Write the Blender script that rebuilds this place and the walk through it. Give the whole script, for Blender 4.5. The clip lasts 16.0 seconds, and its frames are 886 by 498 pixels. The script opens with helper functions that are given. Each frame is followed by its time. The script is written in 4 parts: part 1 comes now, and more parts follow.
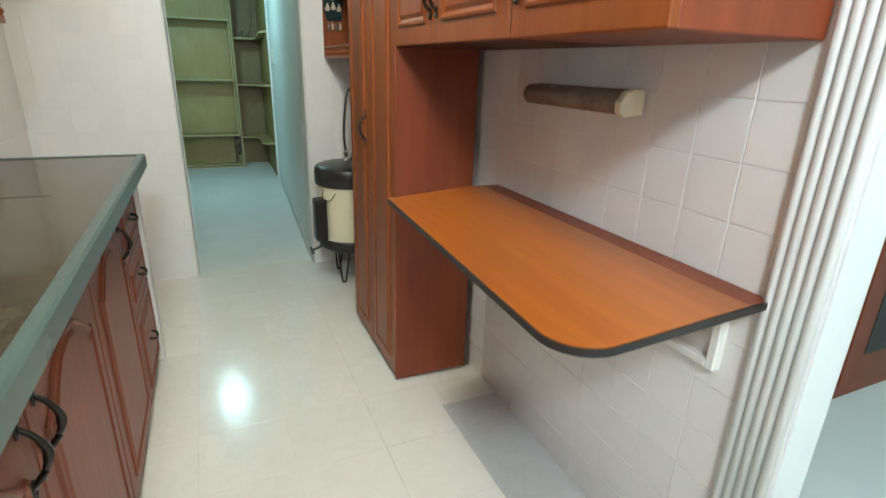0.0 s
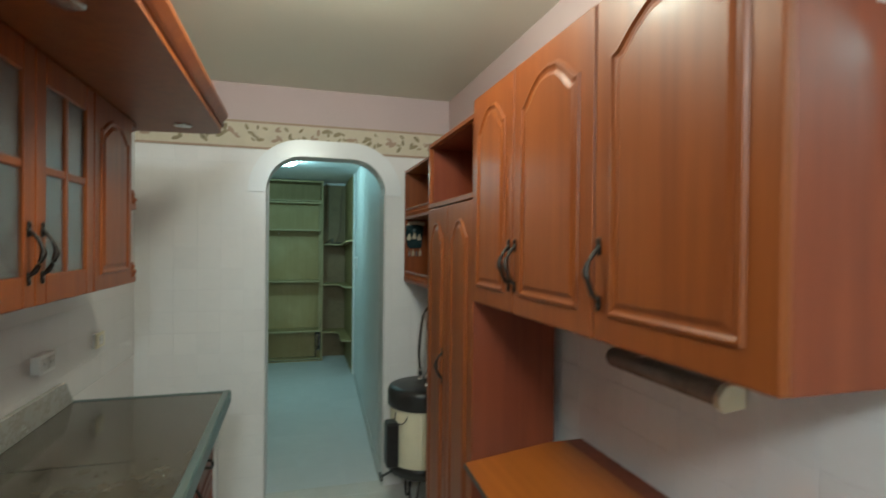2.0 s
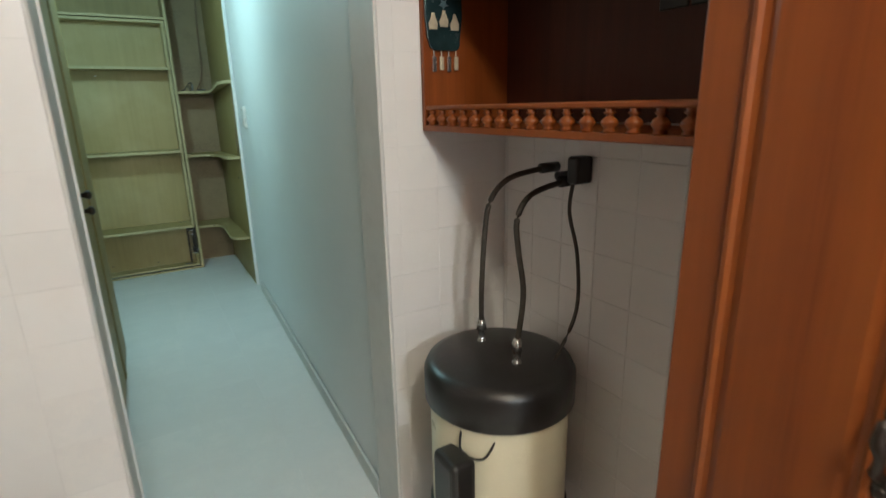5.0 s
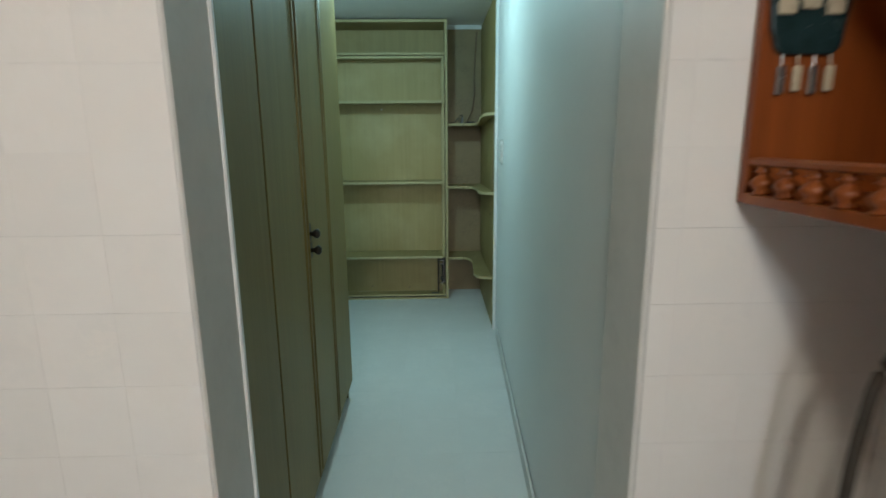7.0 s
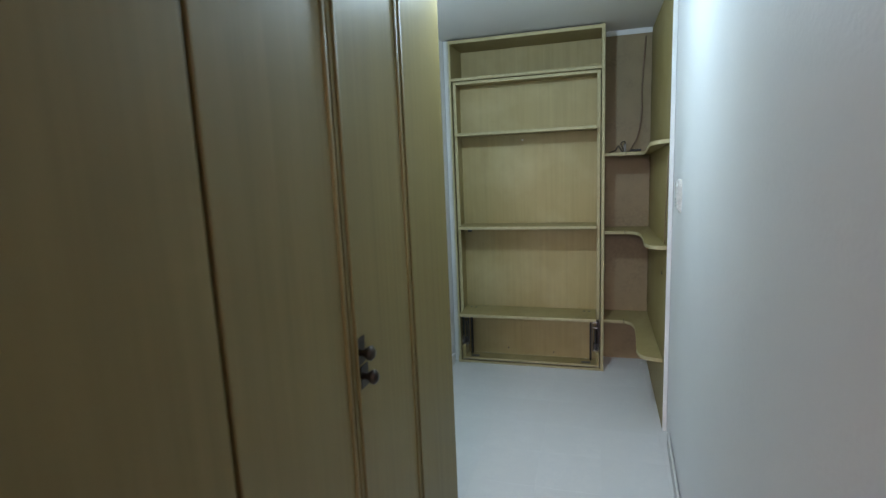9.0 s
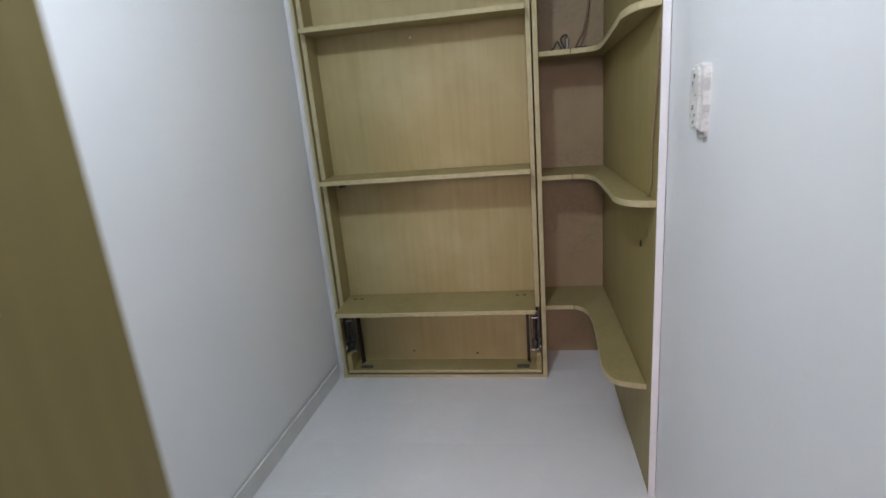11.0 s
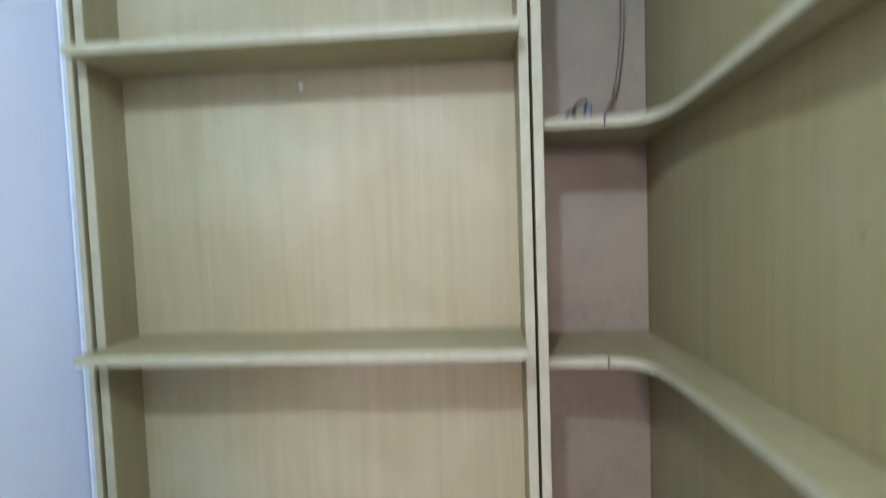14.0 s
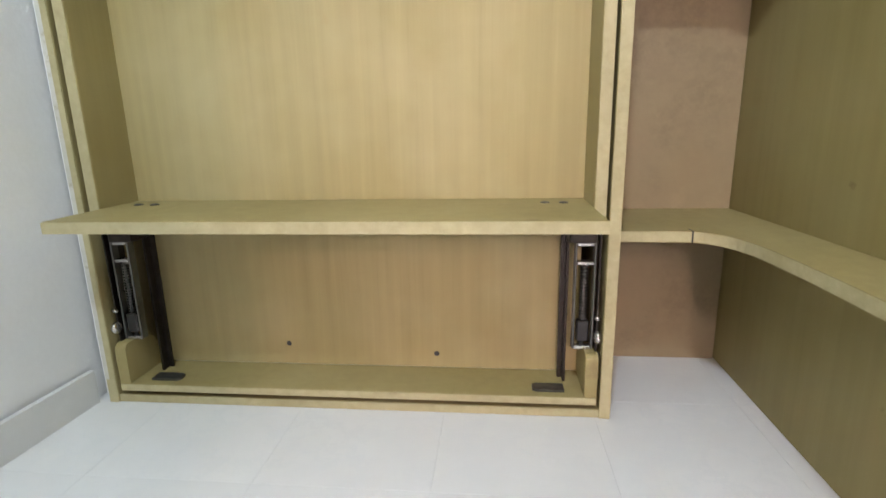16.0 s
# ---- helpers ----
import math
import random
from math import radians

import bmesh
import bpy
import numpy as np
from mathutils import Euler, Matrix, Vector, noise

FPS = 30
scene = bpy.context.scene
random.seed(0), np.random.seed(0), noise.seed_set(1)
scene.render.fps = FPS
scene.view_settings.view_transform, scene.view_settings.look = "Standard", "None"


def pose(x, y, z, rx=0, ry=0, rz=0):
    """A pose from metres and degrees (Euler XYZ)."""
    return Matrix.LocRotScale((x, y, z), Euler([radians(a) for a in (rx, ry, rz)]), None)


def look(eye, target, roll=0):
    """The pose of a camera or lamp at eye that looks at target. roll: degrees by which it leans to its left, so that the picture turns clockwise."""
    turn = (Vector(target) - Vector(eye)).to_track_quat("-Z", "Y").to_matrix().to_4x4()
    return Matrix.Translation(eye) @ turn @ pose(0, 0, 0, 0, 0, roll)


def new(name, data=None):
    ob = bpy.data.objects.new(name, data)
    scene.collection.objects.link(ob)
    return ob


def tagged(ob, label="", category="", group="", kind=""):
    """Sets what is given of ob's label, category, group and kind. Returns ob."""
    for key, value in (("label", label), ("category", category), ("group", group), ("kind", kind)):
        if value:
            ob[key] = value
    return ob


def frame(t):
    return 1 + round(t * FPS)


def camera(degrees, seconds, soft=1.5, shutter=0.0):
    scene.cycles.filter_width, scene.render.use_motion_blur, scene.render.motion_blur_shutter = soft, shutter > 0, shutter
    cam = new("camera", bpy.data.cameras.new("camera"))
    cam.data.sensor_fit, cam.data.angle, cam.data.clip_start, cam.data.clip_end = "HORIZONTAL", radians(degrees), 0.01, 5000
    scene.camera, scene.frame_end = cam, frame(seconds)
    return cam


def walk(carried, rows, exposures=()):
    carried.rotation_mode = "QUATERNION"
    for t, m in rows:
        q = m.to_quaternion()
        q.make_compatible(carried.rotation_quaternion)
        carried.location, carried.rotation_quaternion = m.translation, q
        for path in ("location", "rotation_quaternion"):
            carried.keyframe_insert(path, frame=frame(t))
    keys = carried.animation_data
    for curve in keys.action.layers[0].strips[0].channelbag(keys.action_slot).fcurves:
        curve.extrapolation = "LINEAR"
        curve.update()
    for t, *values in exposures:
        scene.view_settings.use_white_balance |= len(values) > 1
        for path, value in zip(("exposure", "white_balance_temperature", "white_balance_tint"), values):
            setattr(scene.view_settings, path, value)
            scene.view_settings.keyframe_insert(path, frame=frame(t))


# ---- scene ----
cam = camera(81.4, 16.0, soft=1.4, shutter=0.5)
PATH = [
    (0, (0.162, -3.307, 1.275), (0.94, -1.59, 0.607), 1.8),
    (0.5, (0.177, -3.284, 1.381), (0.975, -1.549, 0.788), 1.7),
    (1, (0.197, -3.281, 1.528), (1.011, -1.471, 1.282), 2.1),
    (1.5, (0.178, -3.296, 1.597), (0.96, -1.455, 1.574), 1.4),
    (2, (0.162, -3.23, 1.533), (0.718, -1.309, 1.516), 0.6),
    (2.5, (0.204, -2.96, 1.321), (0.632, -1.022, 1.078), 0.1),
    (3, (0.225, -2.59, 1.239), (0.48, -0.636, 0.895), 0.2),
    (3.2, (0.207, -2.424, 1.236), (0.419, -0.466, 0.885), 0.1),
    (5.3, (0.132, -1.227, 1.435), (1.158, 0.402, 0.892), -1.0),
    (5.5, (0.153, -1.201, 1.488), (1.185, 0.448, 1.022), -1.2),
    (5.6, (0.166, -1.194, 1.506), (1.195, 0.468, 1.084), -1.1),
    (6, (0.205, -1.144, 1.518), (0.949, 0.682, 1.183), -2.8),
    (6.5, (0.336, -1.0, 1.479), (0.552, 0.962, 1.161), -2.3),
    (6.6, (0.35, -0.964, 1.471), (0.524, 1.0, 1.135), -1.9),
    (7, (0.37, -0.777, 1.395), (0.419, 1.179, 0.98), -0.5),
    (7.5, (0.401, -0.482, 1.373), (0.22, 1.462, 0.94), -1.0),
    (8, (0.452, -0.316, 1.436), (-0.092, 1.553, 0.975), -2.3),
    (8.2, (0.466, -0.266, 1.498), (-0.124, 1.605, 1.11), -2.3),
    (10.3, (0.463, 0.773, 1.452), (0.081, 2.714, 1.155), -4.6),
    (10.5, (0.437, 0.925, 1.419), (0.099, 2.862, 1.056), -4.8),
    (11, (0.443, 1.322, 1.354), (0.128, 3.221, 0.811), -4.9),
    (11.5, (0.445, 1.684, 1.38), (0.206, 3.585, 0.807), -4.2),
    (12, (0.452, 1.992, 1.497), (0.245, 3.951, 1.149), -3.9),
    (12.5, (0.436, 2.254, 1.645), (0.223, 4.24, 1.544), -3.2),
    (13, (0.393, 2.372, 1.712), (0.241, 4.365, 1.798), -2.9),
    (13.5, (0.391, 2.442, 1.665), (0.247, 4.434, 1.751), -2.8),
    (14, (0.379, 2.534, 1.315), (0.249, 4.527, 1.207), -2.0),
    (14.5, (0.312, 2.616, 0.837), (0.197, 4.603, 0.636), -2.0),
    (15, (0.331, 2.661, 0.609), (0.157, 4.614, 0.216), -1.4),
    (15.5, (0.325, 2.689, 0.537), (0.147, 4.625, 0.071), -1.1),
    (16, (0.3, 2.714, 0.574), (0.103, 4.648, 0.103), -1.2),
]
walk(cam, [(t, look(e, g, r)) for t, e, g, r in PATH],
     exposures=[(0, 0.0, 6150, 6), (0.5, -0.08, 6150, 6), (1.0, -0.65, 6100, 3), (1.5, -0.88, 6050, 1), (2.0, -0.82, 6050, 1),
                (2.5, 0.05, 6000, 1), (3.2, 0.37, 5850, 4), (5.3, -0.05, 6500, 14), (5.6, -0.05, 6500, 14), (6.0, -0.18, 6250, 7), (6.5, -0.12, 6200, 12),
                (7.0, -0.27, 6350, 13), (8.0, 0.15, 6700, 32), (10.4, 0.0, 7000, 55), (11.2, 0.37, 7550, 62), (11.5, 0.40, 7700, 61),
                (12.0, 0.31, 7550, 60), (12.5, 0.38, 7800, 61), (13.0, 0.65, 7650, 60), (13.6, 1.12, 7500, 60), (13.9, 1.15, 5900, 60),
                (14.5, 1.65, 5700, 62), (15.0, 1.55, 5750, 61), (15.2, 1.52, 7300, 56), (16, 1.55, 7600, 56)])

# ---- world and lamps ----
world = bpy.data.worlds.new("world")
scene.world = world
world.use_nodes = True
world.node_tree.nodes["Background"].inputs[0].default_value = (0.5, 0.6, 0.7, 1)
world.node_tree.nodes["Background"].inputs[1].default_value = 0.05


def lamp(name, place, watts, colour, radius):
    data = bpy.data.lights.new(name, "POINT")
    data.energy, data.color, data.shadow_soft_size = watts, colour, radius
    ob = new(name, data)
    ob.location = place
    tagged(ob, kind="structure")
    return ob


KITCHEN_LAMP = (0.25, -1.85, 2.36)
NEAR_LAMP = (0.05, -4.25, 2.345)
HALL_LAMP = (2.3, -3.6, 2.345)
PANTRY_LAMP = (0.09, 2.08, 2.308)
WARM = (1.0, 0.97, 0.80)
PALE = (0.89, 1.0, 1.04)
COOL = (0.545, 1.0, 1.03)
lamp("kitchen_lamp_light", KITCHEN_LAMP, 48, WARM, 0.09)
lamp("near_lamp_light", NEAR_LAMP, 136, PALE, 0.16)
lamp("hall_lamp_light", HALL_LAMP, 22, COOL, 0.09)
lamp("pantry_lamp_light", PANTRY_LAMP, 29, COOL, 0.05)


# ---- materials ----
def node_mat(name):
    m = bpy.data.materials.new(name)
    m.use_nodes = True
    nt = m.node_tree
    return m, nt, nt.nodes["Principled BSDF"]


def mixcol(nt, fac, a, b):
    n = nt.nodes.new("ShaderNodeMix")
    n.data_type = "RGBA"
    for sock, val in ((n.inputs[0], fac), (n.inputs[6], a), (n.inputs[7], b)):
        if hasattr(val, "links"):
            nt.links.new(val, sock)
        else:
            sock.default_value = val if isinstance(val, float) else (*val, 1)
    return n.outputs[2]


def tex_noise(nt, vec, scale, detail=4, rough=0.55):
    n = nt.nodes.new("ShaderNodeTexNoise")
    n.inputs["Scale"].default_value, n.inputs["Detail"].default_value = scale, detail
    n.inputs["Roughness"].default_value = rough
    nt.links.new(vec, n.inputs["Vector"])
    return n.outputs["Fac"]


def ramp(nt, fac, lo, hi):
    n = nt.nodes.new("ShaderNodeMapRange")
    n.inputs[1].default_value, n.inputs[2].default_value = lo, hi
    nt.links.new(fac, n.inputs[0])
    return n.outputs[0]


def coords(nt, stretch=(1, 1, 1), per_object=False):
    tc = nt.nodes.new("ShaderNodeTexCoord")
    mp = nt.nodes.new("ShaderNodeMapping")
    mp.inputs["Scale"].default_value = stretch
    nt.links.new(tc.outputs["Object"], mp.inputs["Vector"])
    if per_object:
        info = nt.nodes.new("ShaderNodeObjectInfo")
        mul = nt.nodes.new("ShaderNodeVectorMath")
        mul.operation = "SCALE"
        mul.inputs[0].default_value = (37, 61, 23)
        nt.links.new(info.outputs["Random"], mul.inputs["Scale"])
        add = nt.nodes.new("ShaderNodeVectorMath")
        nt.links.new(mp.outputs[0], add.inputs[0])
        nt.links.new(mul.outputs[0], add.inputs[1])
        return add.outputs[0]
    return mp.outputs[0]


def bump(nt, bsdf, height, strength, dist=0.002):
    b = nt.nodes.new("ShaderNodeBump")
    b.inputs["Strength"].default_value, b.inputs["Distance"].default_value = strength, dist
    nt.links.new(height, b.inputs["Height"])
    nt.links.new(b.outputs[0], bsdf.inputs["Normal"])


def plain(name, colour, rough=0.5, metal=0.0, vary=0.12, scale=6.0, grain=60.0, relief=0.1, worn=None, per_object=False):
    """Paint, plaster, metal or plastic: two scales of variation and a fine relief."""
    m, nt, b = node_mat(name)
    v = coords(nt, per_object=per_object)
    big, small = tex_noise(nt, v, scale), tex_noise(nt, v, grain, 3)
    dark = tuple(c * (1 - vary) for c in colour)
    lite = tuple(min(1, c * (1 + vary * 0.6)) for c in colour)
    col = mixcol(nt, ramp(nt, big, 0.3, 0.7), dark, lite)
    col = mixcol(nt, ramp(nt, small, 0.35, 0.75), col, colour)
    if worn:
        col = mixcol(nt, ramp(nt, tex_noise(nt, v, scale * 2.3, 6, 0.7), 0.55, 0.68), col, worn)
    nt.links.new(col, b.inputs["Base Color"])
    r = nt.nodes.new("ShaderNodeMapRange")
    r.inputs[3].default_value, r.inputs[4].default_value = max(0.03, rough - 0.08), min(1, rough + 0.08)
    nt.links.new(big, r.inputs[0])
    nt.links.new(r.outputs[0], b.inputs["Roughness"])
    b.inputs["Metallic"].default_value = metal
    bump(nt, b, small, relief)
    return m


def wood(name, dark, lite, rough=0.4, grain=(26, 26, 1.3), relief=0.12, coat=0.0, spots=None):
    """Veneer with streaks along the local z (or the axis with the small stretch)."""
    m, nt, b = node_mat(name)
    v = coords(nt, grain, True)
    streak, fine = tex_noise(nt, v, 1.0, 5, 0.6), tex_noise(nt, v, 7.0, 4, 0.6)
    cloud = tex_noise(nt, coords(nt, tuple(g * 0.22 + 0.4 for g in grain), True), 1.0, 3)
    mid = tuple((a + c) / 2 for a, c in zip(dark, lite))
    col = mixcol(nt, ramp(nt, streak, 0.3, 0.72), dark, lite)
    col = mixcol(nt, ramp(nt, fine, 0.35, 0.8), col, mid)
    soft_dark, soft_lite = tuple((a + c) / 2 for a, c in zip(dark, mid)), tuple((a + c) / 2 for a, c in zip(lite, mid))
    col = mixcol(nt, ramp(nt, cloud, 0.45, 0.85), col, soft_lite)
    col = mixcol(nt, ramp(nt, cloud, 0.45, 0.18), col, soft_dark)
    if spots:
        u = coords(nt, (1, 1, 1), True)
        col = mixcol(nt, ramp(nt, tex_noise(nt, u, 2.2, 4, 0.6), 0.44, 0.98), col, spots[0])
        col = mixcol(nt, ramp(nt, tex_noise(nt, u, 11.0, 5, 0.6), 0.69, 0.75), col, spots[1])
    nt.links.new(col, b.inputs["Base Color"])
    r = nt.nodes.new("ShaderNodeMapRange")
    r.inputs[3].default_value, r.inputs[4].default_value = rough - 0.06, rough + 0.1
    nt.links.new(fine, r.inputs[0])
    nt.links.new(r.outputs[0], b.inputs["Roughness"])
    b.inputs["Coat Weight"].default_value = coat
    b.inputs["Specular IOR Level"].default_value = 0.36
    b.inputs["Coat Roughness"].default_value = 0.15
    bump(nt, b, fine, relief, 0.001)
    return m


def glazed(name, colour, veins, rough=0.12, scale=5.0):
    """Glazed or polished tile: clouded colour, veins, each piece a little different."""
    m, nt, b = node_mat(name)
    v = coords(nt, (1, 1, 1), True)
    cloud, vein = tex_noise(nt, v, scale, 5, 0.6), tex_noise(nt, v, scale * 2.2, 7, 0.7)
    info = nt.nodes.new("ShaderNodeObjectInfo")
    col = mixcol(nt, ramp(nt, cloud, 0.35, 0.7), colour, tuple(c * 0.93 for c in colour))
    band = nt.nodes.new("ShaderNodeMath")
    band.operation = "SUBTRACT"
    nt.links.new(vein, band.inputs[0])
    band.inputs[1].default_value = 0.5
    ab = nt.nodes.new("ShaderNodeMath")
    ab.operation = "ABSOLUTE"
    nt.links.new(band.outputs[0], ab.inputs[0])
    col = mixcol(nt, ramp(nt, ab.outputs[0], 0.05, 0.0), col, veins)
    tone = nt.nodes.new("ShaderNodeMapRange")
    tone.inputs[3].default_value, tone.inputs[4].default_value = 0.0, 0.35
    nt.links.new(info.outputs["Random"], tone.inputs[0])
    col = mixcol(nt, tone.outputs[0], col, tuple(c * 0.9 for c in colour))
    nt.links.new(col, b.inputs["Base Color"])
    r = nt.nodes.new("ShaderNodeMapRange")
    r.inputs[3].default_value, r.inputs[4].default_value = rough * 0.7, rough * 1.7
    nt.links.new(cloud, r.inputs[0])
    nt.links.new(r.outputs[0], b.inputs["Roughness"])
    bump(nt, b, cloud, 0.05, 0.003)
    return m


def shining(name, colour, strength):
    m, nt, b = node_mat(name)
    b.inputs["Base Color"].default_value = (0.9, 0.9, 0.88, 1)
    b.inputs["Emission Color"].default_value = (*colour, 1)
    b.inputs["Emission Strength"].default_value = strength
    return m


CHERRY = wood("cherry_veneer", (0.160, 0.033, 0.005), (0.285, 0.074, 0.012), 0.40, (28, 28, 1.1), 0.06, 0.08)
CHERRY_RED = wood("red_cherry_board", (0.148, 0.027, 0.010), (0.245, 0.056, 0.020), 0.42, (24, 24, 1.0), 0.06, 0.08)
# same cherry, darkened: the shade inside cabinets and shelves is in its colour
CHERRY_SHADED = wood("cherry_inside_shaded", (0.042, 0.010, 0.004), (0.080, 0.020, 0.008), 0.5, (30, 30, 1.2))
TABLE = wood("table_laminate", (0.26, 0.066, 0.010), (0.40, 0.118, 0.019), 0.30, (34, 1.1, 34), 0.05, 0.3)
EDGE = plain("black_edge_band", (0.02, 0.017, 0.015), 0.45)
ASH = wood("pale_ash_veneer", (0.260, 0.199, 0.080), (0.345, 0.266, 0.112), 0.5, (44, 44, 1.0), 0.08, 0.0, ((0.41, 0.33, 0.17), (0.26, 0.19, 0.085)))
ASH_BACK = wood("worn_ash_back_panel", (0.335, 0.254, 0.110), (0.445, 0.340, 0.155), 0.55, (42, 42, 1.2), 0.08, 0.0, ((0.53, 0.435, 0.25), (0.42, 0.305, 0.14)))
ASH_SIDE = wood("olive_ash_veneer", (0.247, 0.183, 0.066), (0.322, 0.243, 0.093), 0.5, (44, 44, 0.9), 0.1, 0.0, ((0.36, 0.29, 0.14), (0.22, 0.155, 0.06)))
CLOSET_ASH = wood("closet_ash_veneer", (0.180, 0.129, 0.044), (0.238, 0.175, 0.063), 0.48, (40, 40, 0.9), 0.1)
BRONZE = plain("dark_bronze", (0.045, 0.035, 0.028), 0.35, 0.7, 0.4, 40)
WHITE_PAINT = plain("white_wall_paint", (0.77, 0.77, 0.765), 0.55, 0, 0.05, 1.5, 90, 0.3)
CEILING = plain("ceiling_paint", (0.82, 0.80, 0.68), 0.7, 0, 0.05, 1.2, 110, 0.3)
PINK = plain("dusty_pink_paint", (0.56, 0.43, 0.41), 0.6, 0, 0.06, 2, 90, 0.25)
GLOSS_WHITE = plain("gloss_white_enamel", (0.80, 0.80, 0.80), 0.25, 0, 0.03, 3, 50, 0.05)
GROUT = plain("grout", (0.81, 0.785, 0.765), 0.6, 0, 0.06, 8)
WALL_TILE = glazed("white_wall_tile", (0.81, 0.785, 0.765), (0.795, 0.765, 0.74), 0.16, 3.0)
FLOOR_TILE = glazed("cream_floor_tile", (0.78, 0.76, 0.71), (0.72, 0.70, 0.645), 0.14, 4.0)
PANTRY_TILE = glazed("pale_grey_floor_tile", (0.73, 0.73, 0.72), (0.69, 0.695, 0.69), 0.30, 4.0)
FLOOR_JOINT = plain("floor_joint", (0.70, 0.69, 0.66), 0.8)
GRANITE = plain("olive_granite", (0.074, 0.061, 0.042), 0.11, 0, 0.35, 9, 220, 0.02, (0.090, 0.074, 0.052))
GRANITE_EDGE = plain("grey_green_counter_edge", (0.088, 0.122, 0.116), 0.30, 0, 0.06, 8, 150, 0.05)
FRIEZE = plain("cream_frieze", (0.62, 0.54, 0.40), 0.6, 0, 0.1, 12)
FRIEZE_LINE = plain("brown_frieze_line", (0.40, 0.27, 0.19), 0.6)
FRIEZE_LEAF = plain("olive_frieze_print", (0.30, 0.235, 0.135), 0.6, 0, 0.3, 30)
CREAM = plain("cream_enamel", (0.74, 0.67, 0.48), 0.30, 0, 0.06, 5, 60, 0.04)
BLACK_PLASTIC = plain("black_plastic", (0.018, 0.016, 0.015), 0.35, 0, 0.3, 10)
HOSE = plain("braided_hose", (0.06, 0.05, 0.04), 0.5, 0.3, 0.4, 60, 300, 0.5)
CHROME = plain("worn_chrome", (0.55, 0.54, 0.52), 0.25, 0.9, 0.2, 30)
SINK_STEEL = plain("brushed_sink_steel", (0.36, 0.43, 0.50), 0.35, 0.75, 0.08, 12, 160)
STEEL = plain("dull_steel", (0.15, 0.15, 0.14), 0.4, 0.8, 0.4, 30)
OUTLET = plain("white_plastic", (0.78, 0.77, 0.74), 0.35, 0, 0.05, 12)
ASH_EDGE = wood("pale_ash_edge_band", (0.37, 0.30, 0.155), (0.50, 0.42, 0.245), 0.6, (60, 60, 60), 0.15)
STAINED = plain("paint_spattered_plastic", (0.68, 0.67, 0.64), 0.5, 0, 0.3, 34, 90, 0.2, (0.45, 0.43, 0.40))
SMOKED = plain("yellowed_diffuser", (0.24, 0.19, 0.15), 0.25, 0, 0.35, 12)
PLASTIC_DARK = plain("dark_plastic", (0.05, 0.05, 0.05), 0.4)
DULL_EDGE = plain("worn_whitish_edge", (0.56, 0.545, 0.49), 0.6, 0, 0.25, 9, 60, 0.2, (0.36, 0.31, 0.20))
PAPER = plain("white_sticker", (0.8, 0.78, 0.75), 0.6)
FIG_GREEN = plain("green_glazed_clay", (0.014, 0.032, 0.034), 0.25, 0, 0.4, 40)
FIG_WHITE = plain("cream_glazed_clay", (0.50, 0.42, 0.30), 0.3, 0, 0.3, 60)
CONCRETE_PAINT = plain("grey_baseboard", (0.62, 0.61, 0.59), 0.5, 0, 0.1, 10)
PANEL_DARK = plain("dark_tinted_glass", (0.012, 0.009, 0.008), 0.4)
MARBLE = glazed("grey_marble_sill", (0.56, 0.57, 0.57), (0.50, 0.51, 0.51), 0.15, 6.0)
UPSTAND = glazed("grey_veined_upstand", (0.40, 0.385, 0.345), (0.27, 0.25, 0.21), 0.2, 7.0)
LAMP_WARM = shining("warm_lamp_glass", WARM, 14)
LAMP_PALE = shining("pale_lamp_glass", PALE, 30)
LAMP_COOL = shining("cool_lamp_glass", COOL, 22)


def glass_mat(name):
    m, nt, b = node_mat(name)
    b.inputs["Transmission Weight"].default_value = 0.9
    b.inputs["Roughness"].default_value = 0.25
    b.inputs["Base Color"].default_value = (0.75, 0.76, 0.74, 1)
    return m


GLASS = glass_mat("frosted_glass")

# ---- mesh helpers ----
ROOT = {}


def thing(name, base, label, category, group=""):
    ob = new(name)
    ob.location = base
    ob.empty_display_size = 0.05
    ROOT[ob] = Vector(base)
    return tagged(ob, label, category, group)


def part(name, bm, material, parent=None, label="", smooth=False):
    """Links a bmesh given in world metres as one mesh object, under parent."""
    base = ROOT[parent] if parent else Vector((0, 0, 0))
    bmesh.ops.translate(bm, verts=bm.verts, vec=-base)
    bmesh.ops.recalc_face_normals(bm, faces=bm.faces)
    me = bpy.data.meshes.new(name)
    bm.to_mesh(me)
    bm.free()
    me.materials.append(material)
    for p in me.polygons:
        p.use_smooth = smooth
    ob = new(name, me)
    if parent:
        ob.parent = parent
    ROOT[ob] = base
    if label:
        ob["label"] = label
    return ob


def panels(name, parent, material, *rows, bevel=0.0, label=""):
    """Several boards of one thing, each a part."""
    for r in rows:
        part(name, box(*r, bevel), material, parent, label)


def structure(ob, label=""):
    return tagged(ob, label=label, kind="structure")


def add_box(bm, x0, x1, y0, y1, z0, z1, bevel=0.0, seg=1):
    r = bmesh.ops.create_cube(bm, size=1)
    vs = r["verts"]
    for v in vs:
        v.co = Vector(((x0 + x1) / 2 + v.co.x * abs(x1 - x0), (y0 + y1) / 2 + v.co.y * abs(y1 - y0), (z0 + z1) / 2 + v.co.z * abs(z1 - z0)))
    if bevel:
        es = list({e for v in vs for e in v.link_edges})
        bmesh.ops.bevel(bm, geom=es, offset=bevel, segments=seg, profile=0.5, affect="EDGES")
    return bm


def box(x0, x1, y0, y1, z0, z1, bevel=0.0, seg=1):
    return add_box(bmesh.new(), x0, x1, y0, y1, z0, z1, bevel, seg)


